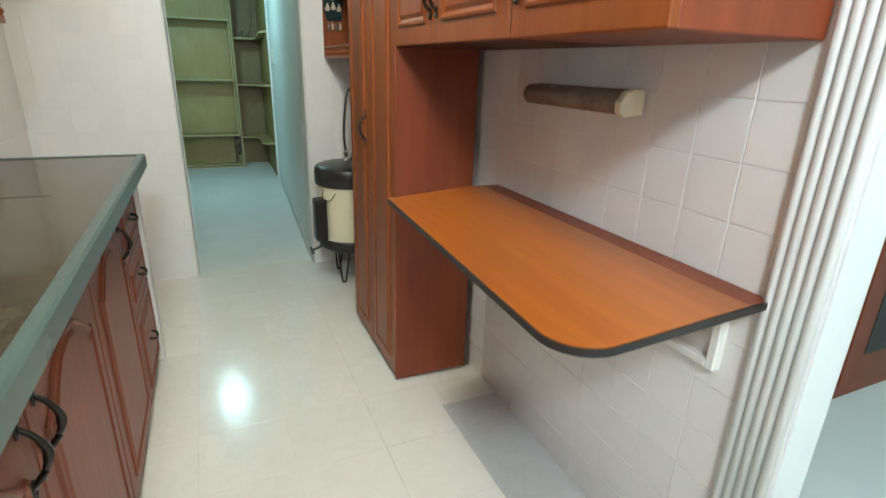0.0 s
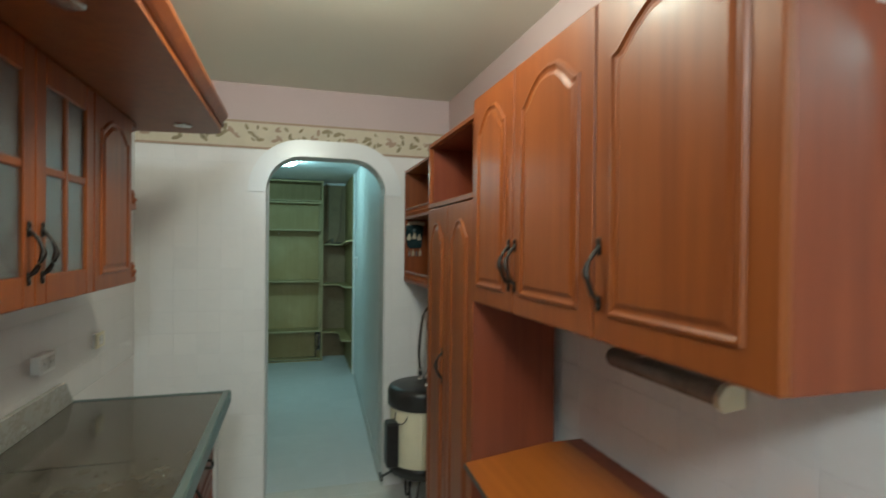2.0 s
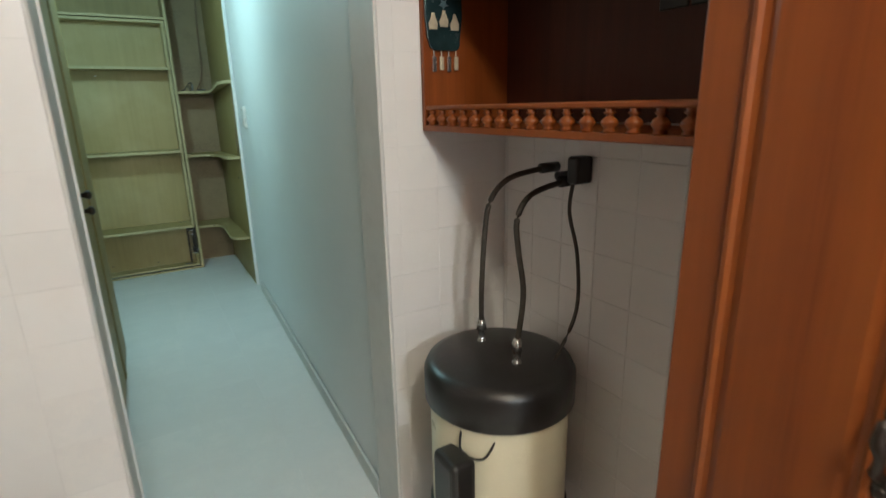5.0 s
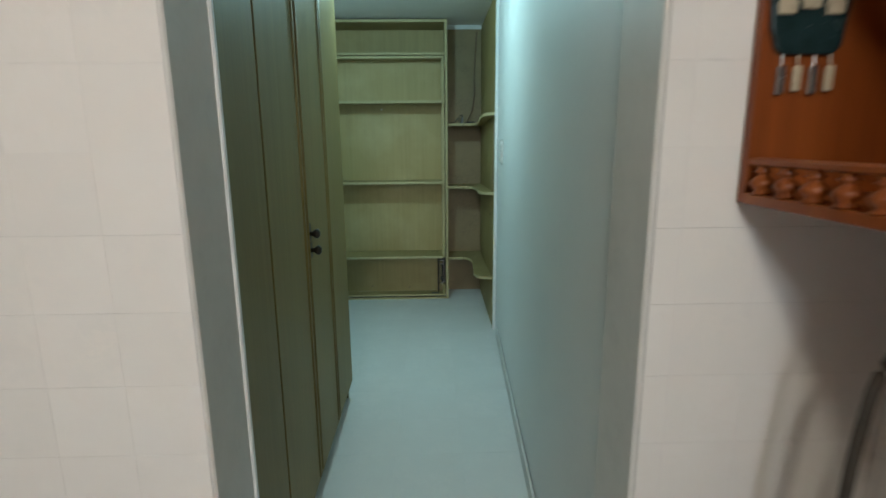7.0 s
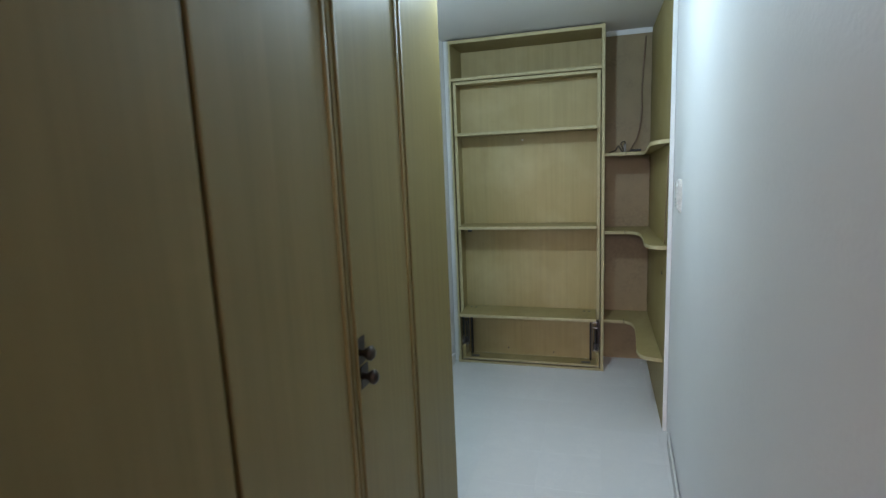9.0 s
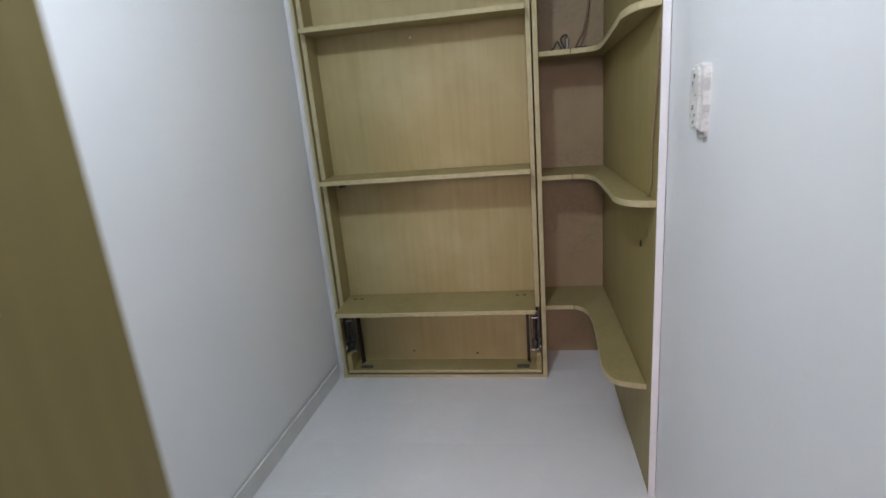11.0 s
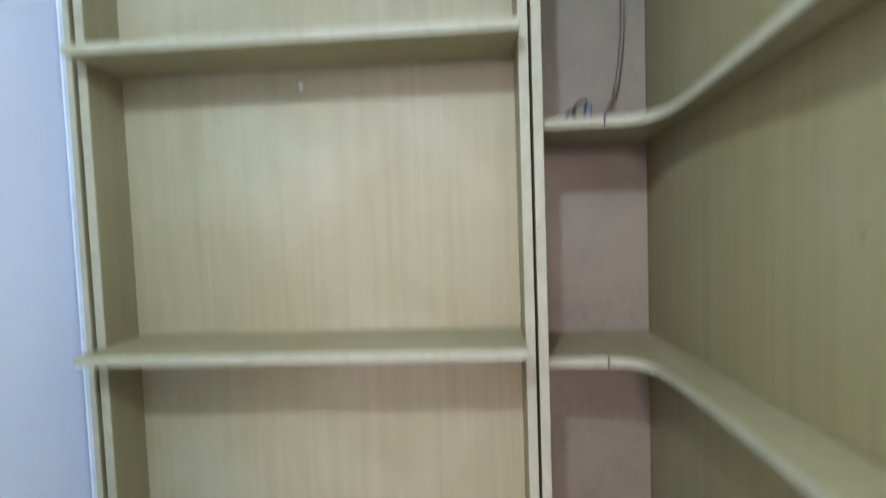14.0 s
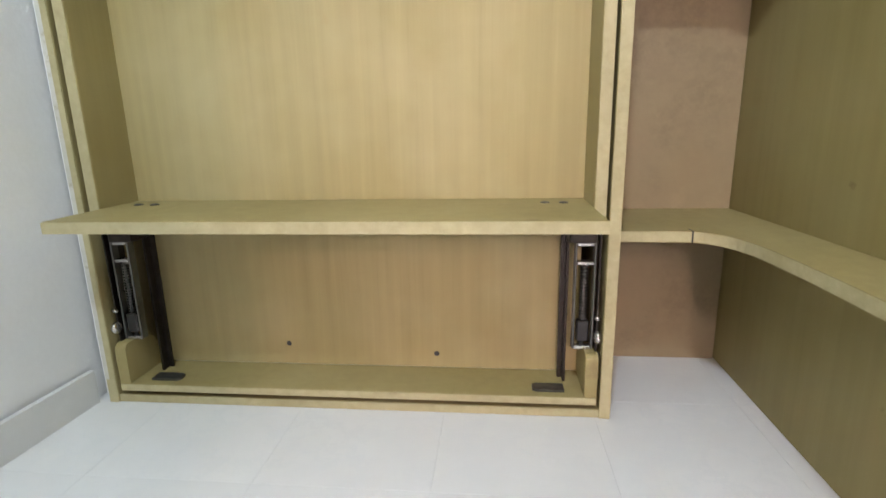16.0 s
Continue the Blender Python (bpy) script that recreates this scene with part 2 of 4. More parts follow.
def boxes(*rows, bevel=0.0):
    bm = bmesh.new()
    for r in rows:
        add_box(bm, *r, bevel=bevel)
    return bm


def prism(points, axis, a, b, bevel=0.0):
    """A closed outline, pulled from a to b along axis. The outline's pairs are the two other coordinates, in xyz order."""
    bm = bmesh.new()

    def at(p, s):
        return {"x": (s, p[0], p[1]), "y": (p[0], s, p[1]), "z": (p[0], p[1], s)}[axis]
    lo = [bm.verts.new(at(p, a)) for p in points]
    hi = [bm.verts.new(at(p, b)) for p in points]
    n = len(points)
    bm.faces.new(lo)
    bm.faces.new(hi[::-1])
    for i in range(n):
        bm.faces.new((lo[i], lo[(i + 1) % n], hi[(i + 1) % n], hi[i]))
    if bevel:
        rim = [e for e in bm.edges if len({v in lo for v in e.verts}) == 1]
        bmesh.ops.bevel(bm, geom=rim, offset=bevel, segments=2, profile=0.5, affect="EDGES")
    return bm


def tube(bm, path, radius, sides=8):
    """A round rod along a path; radius may be a number or one for each point."""
    pts = [Vector(p) for p in path]
    rings = []
    for i, p in enumerate(pts):
        d = (pts[min(i + 1, len(pts) - 1)] - pts[max(i - 1, 0)]).normalized()
        up = Vector((0, 0, 1)) if abs(d.z) < 0.9 else Vector((1, 0, 0))
        u = d.cross(up).normalized()
        w = d.cross(u)
        r = radius[i] if isinstance(radius, (list, tuple)) else radius
        rings.append([bm.verts.new(p + (u * math.cos(2 * math.pi * k / sides) + w * math.sin(2 * math.pi * k / sides)) * r) for k in range(sides)])
    for a, b in zip(rings, rings[1:]):
        for k in range(sides):
            bm.faces.new((a[k], a[(k + 1) % sides], b[(k + 1) % sides], b[k]))
    bm.faces.new(rings[0][::-1])
    bm.faces.new(rings[-1])
    return bm


def smooth_path(points, steps=6):
    """A soft curve through points."""
    p = [Vector(q) for q in points]
    out = []
    for i in range(len(p) - 1):
        a, b, c, d = p[max(i - 1, 0)], p[i], p[i + 1], p[min(i + 2, len(p) - 1)]
        for k in range(steps):
            t = k / steps
            out.append(0.5 * ((2 * b) + (c - a) * t + (2 * a - 5 * b + 4 * c - d) * t * t + (3 * b - a - 3 * c + d) * t ** 3))
    return out + [p[-1]]


def lathe(bm, centre, profile, sides=24):
    """A turned shape about the upright through centre; profile: (radius, z)."""
    rings = []
    for r, z in profile:
        rings.append([bm.verts.new((centre[0] + r * math.cos(2 * math.pi * k / sides), centre[1] + r * math.sin(2 * math.pi * k / sides), centre[2] + z)) for k in range(sides)])
    for a, b in zip(rings, rings[1:]):
        for k in range(sides):
            bm.faces.new((a[k], a[(k + 1) % sides], b[(k + 1) % sides], b[k]))
    bm.faces.new(rings[0][::-1])
    bm.faces.new(rings[-1])
    return bm


def arc(cx, cy, r, a0, a1, n=8):
    return [(cx + r * math.cos(radians(a0 + (a1 - a0) * i / n)), cy + r * math.sin(radians(a0 + (a1 - a0) * i / n))) for i in range(n + 1)]


def arch_line(u0, u1, z0, top, r):
    """An opening's outline from its foot at u0 up, round two corners and down to u1."""
    return [(u0, z0)] + arc(u0 + r, top - r, r, 180, 90) + arc(u1 - r, top - r, r, 90, 0) + [(u1, z0)]


# ---- the shell ----
XL, XR = -0.69, 1.13
KITCHEN_H, PANTRY_H = 2.465, 2.355
NEAR_Y, REAR_Y, ALCOVE_Y = -5.2, 4.09, 3.95
ARCH = (0.0, 0.714, 2.055, 0.21)

structure(part("floor", box(-0.9, 3.6, NEAR_Y - 0.2, REAR_Y + 0.2, -0.15, -0.003), FLOOR_JOINT), "pale stone tile floor with fine joints")
structure(part("ceiling", box(XL - 0.15, XR + 0.095, NEAR_Y - 0.15, 0.0, KITCHEN_H, KITCHEN_H + 0.1), CEILING), "cream painted kitchen ceiling")
structure(part("ceiling_pantry", box(-0.82, 1.1, 0.16, REAR_Y + 0.15, PANTRY_H, PANTRY_H + 0.1), WHITE_PAINT), "white painted pantry ceiling")

outline = [(XL - 0.15, -0.1)] + [(ARCH[0], -0.1)] + arch_line(ARCH[0], ARCH[1], 0, ARCH[2], ARCH[3]) + [(ARCH[1], -0.1), (XR + 0.095, -0.1), (XR + 0.095, KITCHEN_H + 0.1), (XL - 0.15, KITCHEN_H + 0.1)]
wall_back = structure(part("wall_back", prism(outline, "y", 0.002, 0.16), GROUT), "white tiled kitchen wall with an arched opening")
structure(part("wall_left", box(XL - 0.15, XL - 0.002, NEAR_Y, 0.002, -0.1, KITCHEN_H), GROUT), "white tiled kitchen wall beside the counter")
structure(part("wall_near", box(XL - 0.15, XR + 0.095, NEAR_Y - 0.15, NEAR_Y, -0.1, KITCHEN_H), WHITE_PAINT), "plain white wall")
DOOR_R = (-2.83, -4.35, 2.12, 0.34)
side = [(0.008, -0.1), (DOOR_R[0], -0.1)] + [(DOOR_R[0], 0.0)] + arc(DOOR_R[0] - DOOR_R[3], DOOR_R[2] - DOOR_R[3], DOOR_R[3], 0, 90) + arc(DOOR_R[1] + DOOR_R[3], DOOR_R[2] - DOOR_R[3], DOOR_R[3], 90, 180) + [(DOOR_R[1], 0.0), (DOOR_R[1], -0.1), (NEAR_Y, -0.1), (NEAR_Y, KITCHEN_H), (0.008, KITCHEN_H)]
structure(part("wall_right", prism(side, "x", XR + 0.002, XR + 0.095), GROUT), "white tiled kitchen wall with an arched doorway")
structure(part("wall_hall_far", box(3.4, 3.55, NEAR_Y, 0.0, -0.1, KITCHEN_H), WHITE_PAINT), "plain white wall of the next room")
structure(part("wall_hall_back", box(XR + 0.095, 3.55, -0.6, -0.45, -0.1, KITCHEN_H), WHITE_PAINT), "plain white wall of the next room")
structure(part("wall_hall_near", box(XR + 0.095, 3.55, NEAR_Y - 0.15, NEAR_Y, -0.1, KITCHEN_H), WHITE_PAINT), "plain white wall of the next room")
structure(part("ceiling_hall", box(XR + 0.095, 3.55, NEAR_Y - 0.15, -0.45, KITCHEN_H, KITCHEN_H + 0.1), CEILING), "white ceiling of the next room")

# pink band above the tiles and the printed frieze
for nm, b in (("trim_pink_back", box(XL, XR, -0.003, 0.009, 2.252, KITCHEN_H)), ("trim_pink_left", box(XL - 0.009, XL + 0.003, NEAR_Y, -0.003, 2.252, KITCHEN_H)),
              ("trim_pink_right", box(XR - 0.003, XR + 0.009, NEAR_Y, -0.003, 2.06, KITCHEN_H))):
    structure(part(nm, b, PINK), "dusty pink painted band under the ceiling")
frieze = structure(part("trim_frieze", box(XL, XR, -0.004, 0.009, 2.085, 2.252), FRIEZE), "cream frieze printed with small leaves")
for z in (2.092, 2.243):
    part("border_line", box(XL, XR, -0.007, -0.004, z - 0.006, z + 0.006), FRIEZE_LINE, frieze)
for i in range(24):
    bm = bmesh.new()
    x = XL + 0.05 + i * 0.077
    for k in range(4):
        a, s = random.uniform(-60, 240), random.uniform(0.014, 0.028)
        cx, cz = x + random.uniform(-0.03, 0.03), 2.168 + random.uniform(-0.045, 0.045)
        ring = [bm.verts.new((cx + s * math.cos(u) * math.cos(radians(a)) - s * 0.45 * math.sin(u) * math.sin(radians(a)), -0.006 - 0.0005 * k, cz + s * math.cos(u) * math.sin(radians(a)) + s * 0.45 * math.sin(u) * math.cos(radians(a)))) for u in [j * math.pi / 5 for j in range(10)]]
        bm.faces.new(ring)
    part("printed_leaf", bm, FRIEZE_LEAF if i % 3 else FRIEZE_LINE, frieze)

# arch head surround
head = [(-0.10, 1.835)] + arc(0.21, 1.845, 0.31, 180, 90, 10) + arc(0.504, 1.845, 0.31, 90, 0, 10) + [(0.814, 1.835), (0.714, 1.835)] + arc(0.504, 1.845, 0.21, 0, 90, 10) + arc(0.21, 1.845, 0.21, 90, 180, 10) + [(0.0, 1.835)]
structure(part("trim_arch", prism(head, "y", -0.012, 0.004), GLOSS_WHITE), "smooth white arch head surround")
structure(part("trim_jamb_left", box(-0.004, 0.006, -0.004, 0.166, 0, 1.845, 0.003), CONCRETE_PAINT), "grey painted jamb edge")
structure(part("trim_jamb_right", box(0.706, 0.718, -0.004, 0.166, 0, 1.845, 0.003), CONCRETE_PAINT), "grey painted jamb edge")

structure(part("trim_jamb_bead", box(-0.003, 0.011, 0.152, 0.1675, 0, 1.93, 0.003), GLOSS_WHITE), "thin white bead beside the closet")

# pantry walls
wr = [(0.718, 0.16), (0.848, 2.74), (0.880, REAR_Y + 0.15), (1.1, REAR_Y + 0.15), (1.1, 0.16)]
structure(part("wall_pantry_right", prism(wr, "z", -0.1, PANTRY_H), WHITE_PAINT), "smooth white painted pantry wall")
wl = [(-0.82, 0.16), (-0.575, 0.16), (-0.575, 1.865), (-0.655, 1.875), (-0.546, REAR_Y + 0.15), (-0.82, REAR_Y + 0.15)]
structure(part("wall_pantry_left", prism(wl, "z", -0.1, PANTRY_H), WHITE_PAINT), "smooth white painted pantry wall")
structure(part("wall_pantry_rear", box(-0.548, 0.868, REAR_Y, REAR_Y + 0.15, -0.1, PANTRY_H), PINK), "pinkish painted rear wall of the alcove")
structure(part("baseboard_left", prism([(-0.655, 1.885), (-0.565, 3.65), (-0.554, 3.65), (-0.644, 1.885)], "z", 0, 0.075), CONCRETE_PAINT), "low grey tile baseboard")
bb = [(0.714, 0.17), (0.842, 2.72), (0.832, 2.72), (0.704, 0.17)]
structure(part("baseboard_right", prism(bb, "z", 0, 0.07), CONCRETE_PAINT), "low grey tile baseboard")
structure(part("trim_cove", box(0.537, 0.836, ALCOVE_Y - 0.014, ALCOVE_Y - 0.001, 2.322, PANTRY_H), GLOSS_WHITE), "white strip under the ceiling")

# fluted casing round the arched doorway
casing = structure(new("door_casing"), "white fluted wooden casing round an arched doorway")
ROOT[casing] = Vector((0, 0, 0))
for k in range(5):
    o = 0.012 + k * 0.021
    r = DOOR_R[3] + o
    line = [(DOOR_R[0] + o, 0.0)] + arc(DOOR_R[0] - DOOR_R[3], DOOR_R[2] - DOOR_R[3], r, 0, 90, 10) + arc(DOOR_R[1] + DOOR_R[3], DOOR_R[2] - DOOR_R[3], r, 90, 180, 10) + [(DOOR_R[1] - o, 0.0)]
    part("flute", tube(bmesh.new(), [(XR - 0.008, y, z) for y, z in line], 0.0115, 8), GLOSS_WHITE, casing, smooth=True)
inner, outer = DOOR_R[3], DOOR_R[3] + 0.112
ring = [(DOOR_R[0] + 0.112, 0.0)] + arc(DOOR_R[0] - DOOR_R[3], DOOR_R[2] - DOOR_R[3], outer, 0, 90, 10) + arc(DOOR_R[1] + DOOR_R[3], DOOR_R[2] - DOOR_R[3], outer, 90, 180, 10) + [(DOOR_R[1] - 0.112, 0.0), (DOOR_R[1], 0.0)] + arc(DOOR_R[1] + DOOR_R[3], DOOR_R[2] - DOOR_R[3], inner, 180, 90, 10) + arc(DOOR_R[0] - DOOR_R[3], DOOR_R[2] - DOOR_R[3], inner, 90, 0, 10) + [(DOOR_R[0], 0.0)]
part("backing", prism(ring, "x", XR - 0.008, XR + 0.006), GLOSS_WHITE, casing)
structure(part("trim_jamb_doorway", box(XR - 0.004, XR + 0.099, DOOR_R[0] - 0.006, DOOR_R[0] + 0.004, 0, 1.76), GLOSS_WHITE), "white enamelled door jamb")


# ---- lamps that can be seen ----
def ceiling_lamp(place, top, glass, label):
    lampthing = thing("ceiling_lamp", (place[0], place[1], top), label, "lamp", "ceiling lamps")
    part("base", lathe(bmesh.new(), (place[0], place[1], top), [(0.05, 0.0), (0.055, -0.012), (0.04, -0.03), (0.022, -0.035)]), OUTLET, lampthing, smooth=True)
    bulb = part("bulb", lathe(bmesh.new(), (place[0], place[1], top), [(0.018, -0.034), (0.022, -0.05), (0.034, -0.075), (0.037, -0.10), (0.028, -0.125), (0.008, -0.137)], 20), glass, lampthing, "lit glass bulb", smooth=True)
    bulb.visible_shadow = False
    return lampthing


ceiling_lamp(KITCHEN_LAMP, KITCHEN_H, LAMP_WARM, "lit bulb in a white ceiling holder in the kitchen")
ceiling_lamp(NEAR_LAMP, KITCHEN_H, LAMP_PALE, "lit bulb in a white ceiling holder in the kitchen")
ceiling_lamp(HALL_LAMP, KITCHEN_H, LAMP_COOL, "cold white bulb in a ceiling holder in the next room")
drum = thing("ceiling_lamp", (PANTRY_LAMP[0], PANTRY_LAMP[1], PANTRY_H), "lit cold white round ceiling lamp in the pantry", "lamp", "ceiling lamps")
part("base", lathe(bmesh.new(), (PANTRY_LAMP[0], PANTRY_LAMP[1], PANTRY_H), [(0.088, 0.0), (0.092, -0.006), (0.090, -0.014), (0.07, -0.016)], 28), OUTLET, drum, smooth=True)
dome = part("dome", lathe(bmesh.new(), (PANTRY_LAMP[0], PANTRY_LAMP[1], PANTRY_H), [(0.092, -0.014), (0.098, -0.026), (0.088, -0.046), (0.06, -0.060), (0.02, -0.066)], 28), LAMP_COOL, drum, "lit frosted dome", smooth=True)
dome.visible_shadow = False


# ---- kitchen joinery ----
def bow_handle(parent, x, y, z, out=1, height=0.11):
    """An upright scrolled bow handle on a front that faces along x (out = 1 or -1)."""
    bm = bmesh.new()
    h = height / 2
    tube(bm, smooth_path([(x, y, z - h), (x + out * 0.014, y + 0.003, z - h * 0.75), (x + out * 0.028, y - 0.002, z - h * 0.25), (x + out * 0.030, y + 0.003, z + h * 0.15), (x + out * 0.018, y, z + h * 0.7), (x, y, z + h)], 4), [0.004, 0.005, 0.005, 0.006, 0.007, 0.006, 0.006, 0.006, 0.006, 0.007, 0.008, 0.008, 0.007, 0.006, 0.006, 0.005, 0.005, 0.005, 0.005, 0.004, 0.004], 7)
    for s in (-1, 1):
        add_box(bm, x - 0.001, x + out * 0.004, y - 0.009, y + 0.009, z + s * h - 0.016, z + s * h + 0.010, 0.002)
        add_box(bm, x - 0.001, x + out * 0.006, y - 0.006, y + 0.006, z + s * (h + 0.014) - 0.007, z + s * (h + 0.014) + 0.007, 0.002)
    return part("handle", bm, BRONZE, parent, "dark bronze scrolled bow handle", smooth=True)


def drop_handle(parent, x, y, z, out=1):
    """A drawer handle lying along y."""
    bm = bmesh.new()
    tube(bm, smooth_path([(x, y - 0.035, z + 0.008), (x + out * 0.022, y - 0.028, z + 0.002), (x + out * 0.026, y, z - 0.008), (x + out * 0.022, y + 0.028, z + 0.002), (x, y + 0.035, z + 0.008)], 4), 0.0055, 7)
    add_box(bm, x - 0.001, x + out * 0.004, y - 0.045, y - 0.025, z - 0.004, z + 0.02, 0.002)
    add_box(bm, x - 0.001, x + out * 0.004, y + 0.025, y + 0.045, z - 0.004, z + 0.02, 0.002)
    return part("handle", bm, BRONZE, parent, "dark bronze scrolled handle", smooth=True)


def panel_line(y0, y1, z0, z1, crown):
    """The outline of a raised field; crown lifts the middle of its head in a stepped arch."""
    if crown <= 0:
        return [(y0, z0), (y1, z0), (y1, z1), (y0, z1)]
    w = y1 - y0
    head = [(1.0, 0.0), (0.95, 0.02), (0.80, 0.55), (0.66, 0.90), (0.5, 1.0), (0.34, 0.90), (0.20, 0.55), (0.05, 0.02), (0.0, 0.0)]
    return [(y0, z0), (y1, z0)] + [(y0 + w * u, z1 - crown + crown * k) for u, k in head]


def front(parent, name, x, out, y0, y1, z0, z1, crown=0.07, margin=0.055, material=None, handle=None, label=""):
    """A door or drawer front with a routed groove and a raised field."""
    material = material or CHERRY
    t = 0.02
    door = part(name, box(min(x, x - out * t), max(x, x - out * t), y0 + 0.0015, y1 - 0.0015, z0, z1, 0.004, 2), material, parent, label)
    line = panel_line(y0 + margin, y1 - margin, z0 + margin, z1 - margin, crown)
    cy, cz = (y0 + y1) / 2, (z0 + z1) / 2
    bm = bmesh.new()
    loops = []
    sy, sz = (y1 - y0) / 2 - margin, (z1 - z0) / 2 - margin
    for inset, h in ((0.0, -0.001), (0.004, 0.0055), (0.010, 0.0065), (0.015, 0.002), (0.022, 0.0005), (0.034, 0.005)):
        loops.append([bm.verts.new((x + out * h, cy + (y - cy) * (1 - inset / sy), cz + (z - cz) * (1 - inset / sz))) for y, z in line])
    n = len(line)
    for a, b in zip(loops, loops[1:]):
        for i in range(n):
            bm.faces.new((a[i], a[(i + 1) % n], b[(i + 1) % n], b[i]))
    bm.faces.new(loops[-1])
    part("raised_panel", bm, material, door)
    if handle == "bow_far":
        bow_handle(door, x, y1 - 0.022, z0 + 0.14, out)
    elif handle == "bow_near":
        bow_handle(door, x, y0 + 0.022, z0 + 0.14, out)
    elif handle == "bow_high":
        bow_handle(door, x, y1 - 0.045, z1 - 0.13, out)
    elif handle == "bow_high_near":
        bow_handle(door, x, y0 + 0.040, z1 - 0.13, out)
    elif handle == "drop":
        drop_handle(door, x, cy, cz, out)
    return door


FX = 0.77          # fronts of the cabinets along the right wall
UP0, UP1 = 1.335, 2.045

# wall cabinets, one double and one single
up = thing("wall_cabinet", (0.96, -1.89, UP0), "cherry veneer double wall cabinet with arched raised doors", "cabinet", "cherry wall cabinets")
panels("carcass_board", up, CHERRY_SHADED, (FX + 0.02, XR - 0.002, -2.268, -2.252, UP0, UP1), (FX + 0.02, XR - 0.002, -1.518, -1.502, UP0, UP1), (FX + 0.02, XR - 0.002, -2.252, -1.518, UP0, UP0 + 0.018), (FX + 0.02, XR - 0.002, -2.252, -1.518, UP1 - 0.018, UP1), (XR - 0.012, XR - 0.002, -2.252, -1.518, UP0 + 0.018, UP1 - 0.018))
front(up, "door", FX, -1, -2.27, -1.852, UP0, UP1, handle="bow_far")
front(up, "door", FX, -1, -1.852, -1.50, UP0, UP1, handle="bow_near")
up = thing("wall_cabinet", (0.96, -2.5, UP0), "cherry veneer single wall cabinet with stickers on its end", "cabinet", "cherry wall cabinets")
panels("carcass_board", up, CHERRY_RED, (FX + 0.02, XR - 0.002, -2.71, -2.69, UP0, UP1), (FX + 0.02, XR - 0.002, -2.288, -2.272, UP0, UP1), (FX + 0.02, XR - 0.002, -2.69, -2.288, UP0, UP0 + 0.018), (FX + 0.02, XR - 0.002, -2.69, -2.288, UP1 - 0.018, UP1), (XR - 0.012, XR - 0.002, -2.69, -2.288, UP0 + 0.018, UP1 - 0.018), bevel=0.002)
front(up, "door", FX, -1, -2.712, -2.274, UP0, UP1, handle="bow_far")
for x, z in ((0.892, 1.895), (0.948, 1.890)):
    part("sticker", box(x - 0.014, x + 0.014, -2.7135, -2.71, z - 0.013, z + 0.013, 0.001), PAPER, up, "small white foam sticker")

# tall cabinet with the open niche over it
TY0, TY1, TXB = -1.515, -0.872, XR - 0.038
tall = thing("tall_cabinet", (0.96, -1.19, 0), "tall cherry pantry cabinet with two narrow panelled doors", "cabinet")
panels("carcass_board", tall, CHERRY_RED, (FX + 0.02, TXB, TY0, TY0 + 0.02, 0.012, 2.0), (FX + 0.02, TXB, TY1 - 0.02, TY1, 0.012, 2.0), (FX + 0.02, TXB, TY0 + 0.02, TY1 - 0.02, 0.03, 0.05), (FX + 0.004, TXB, TY0 + 0.02, TY1 - 0.02, 1.70, 1.72), (FX + 0.02, TXB, TY0 + 0.02, TY1 - 0.02, 1.98, 2.0), (TXB - 0.010, TXB, TY0 + 0.02, TY1 - 0.02, 0.05, 1.98))
part("shelf_edge", boxes((FX, FX + 0.02, TY0 + 0.018, TY1, 1.70, 1.722), (FX, FX + 0.02, TY0, TY0 + 0.018, 1.70, 2.0), (FX, FX + 0.02, TY1 - 0.018, TY1, 1.722, 1.982), (FX, FX + 0.02, TY0 + 0.018, TY1, 1.982, 2.0), bevel=0.002), CHERRY, tall)
mid = (TY0 + TY1) / 2
front(tall, "door", FX, -1, TY0, mid, 0.03, 1.695, 0.07, 0.06)
d = front(tall, "door", FX, -1, mid, TY1, 0.03, 1.695, 0.07, 0.06)
bow_handle(d, FX, mid + 0.055, 1.02, -1)
for x in (0.80, 1.07):
    part("foot", box(x - 0.015, x + 0.015, TY0 + 0.004, TY0 + 0.03, 0, 0.018, 0.002), OUTLET, tall, "white plastic foot")
    part("foot", box(x - 0.015, x + 0.015, TY1 - 0.03, TY1 - 0.004, 0, 0.018, 0.002), OUTLET, tall, "white plastic foot")
part("side_panel", box(FX + 0.002, TXB, TY0 - 0.004, TY0, 0.012, UP0), CHERRY_RED, tall)


def spindle_mesh(h):
    bm = bmesh.new()
    return lathe(bm, (0, 0, 0), [(0.010, 0), (0.013, 0.06 * h), (0.009, 0.14 * h), (0.013, 0.26 * h), (0.0165, 0.40 * h), (0.013, 0.54 * h), (0.007, 0.66 * h), (0.006, 0.74 * h), (0.012, 0.82 * h), (0.007, 0.90 * h), (0.009, h)], 10)


def spindles(parent, places, h):
    """Little turned balusters that share one mesh."""
    me = bpy.data.meshes.new("spindle")
    bm = spindle_mesh(h)
    bm.to_mesh(me)
    bm.free()
    me.materials.append(CHERRY)
    for p in me.polygons:
        p.use_smooth = True
    for q in places:
        ob = new("spindle", me)
        ob.parent = parent
        ob.location = Vector(q) - ROOT[parent]


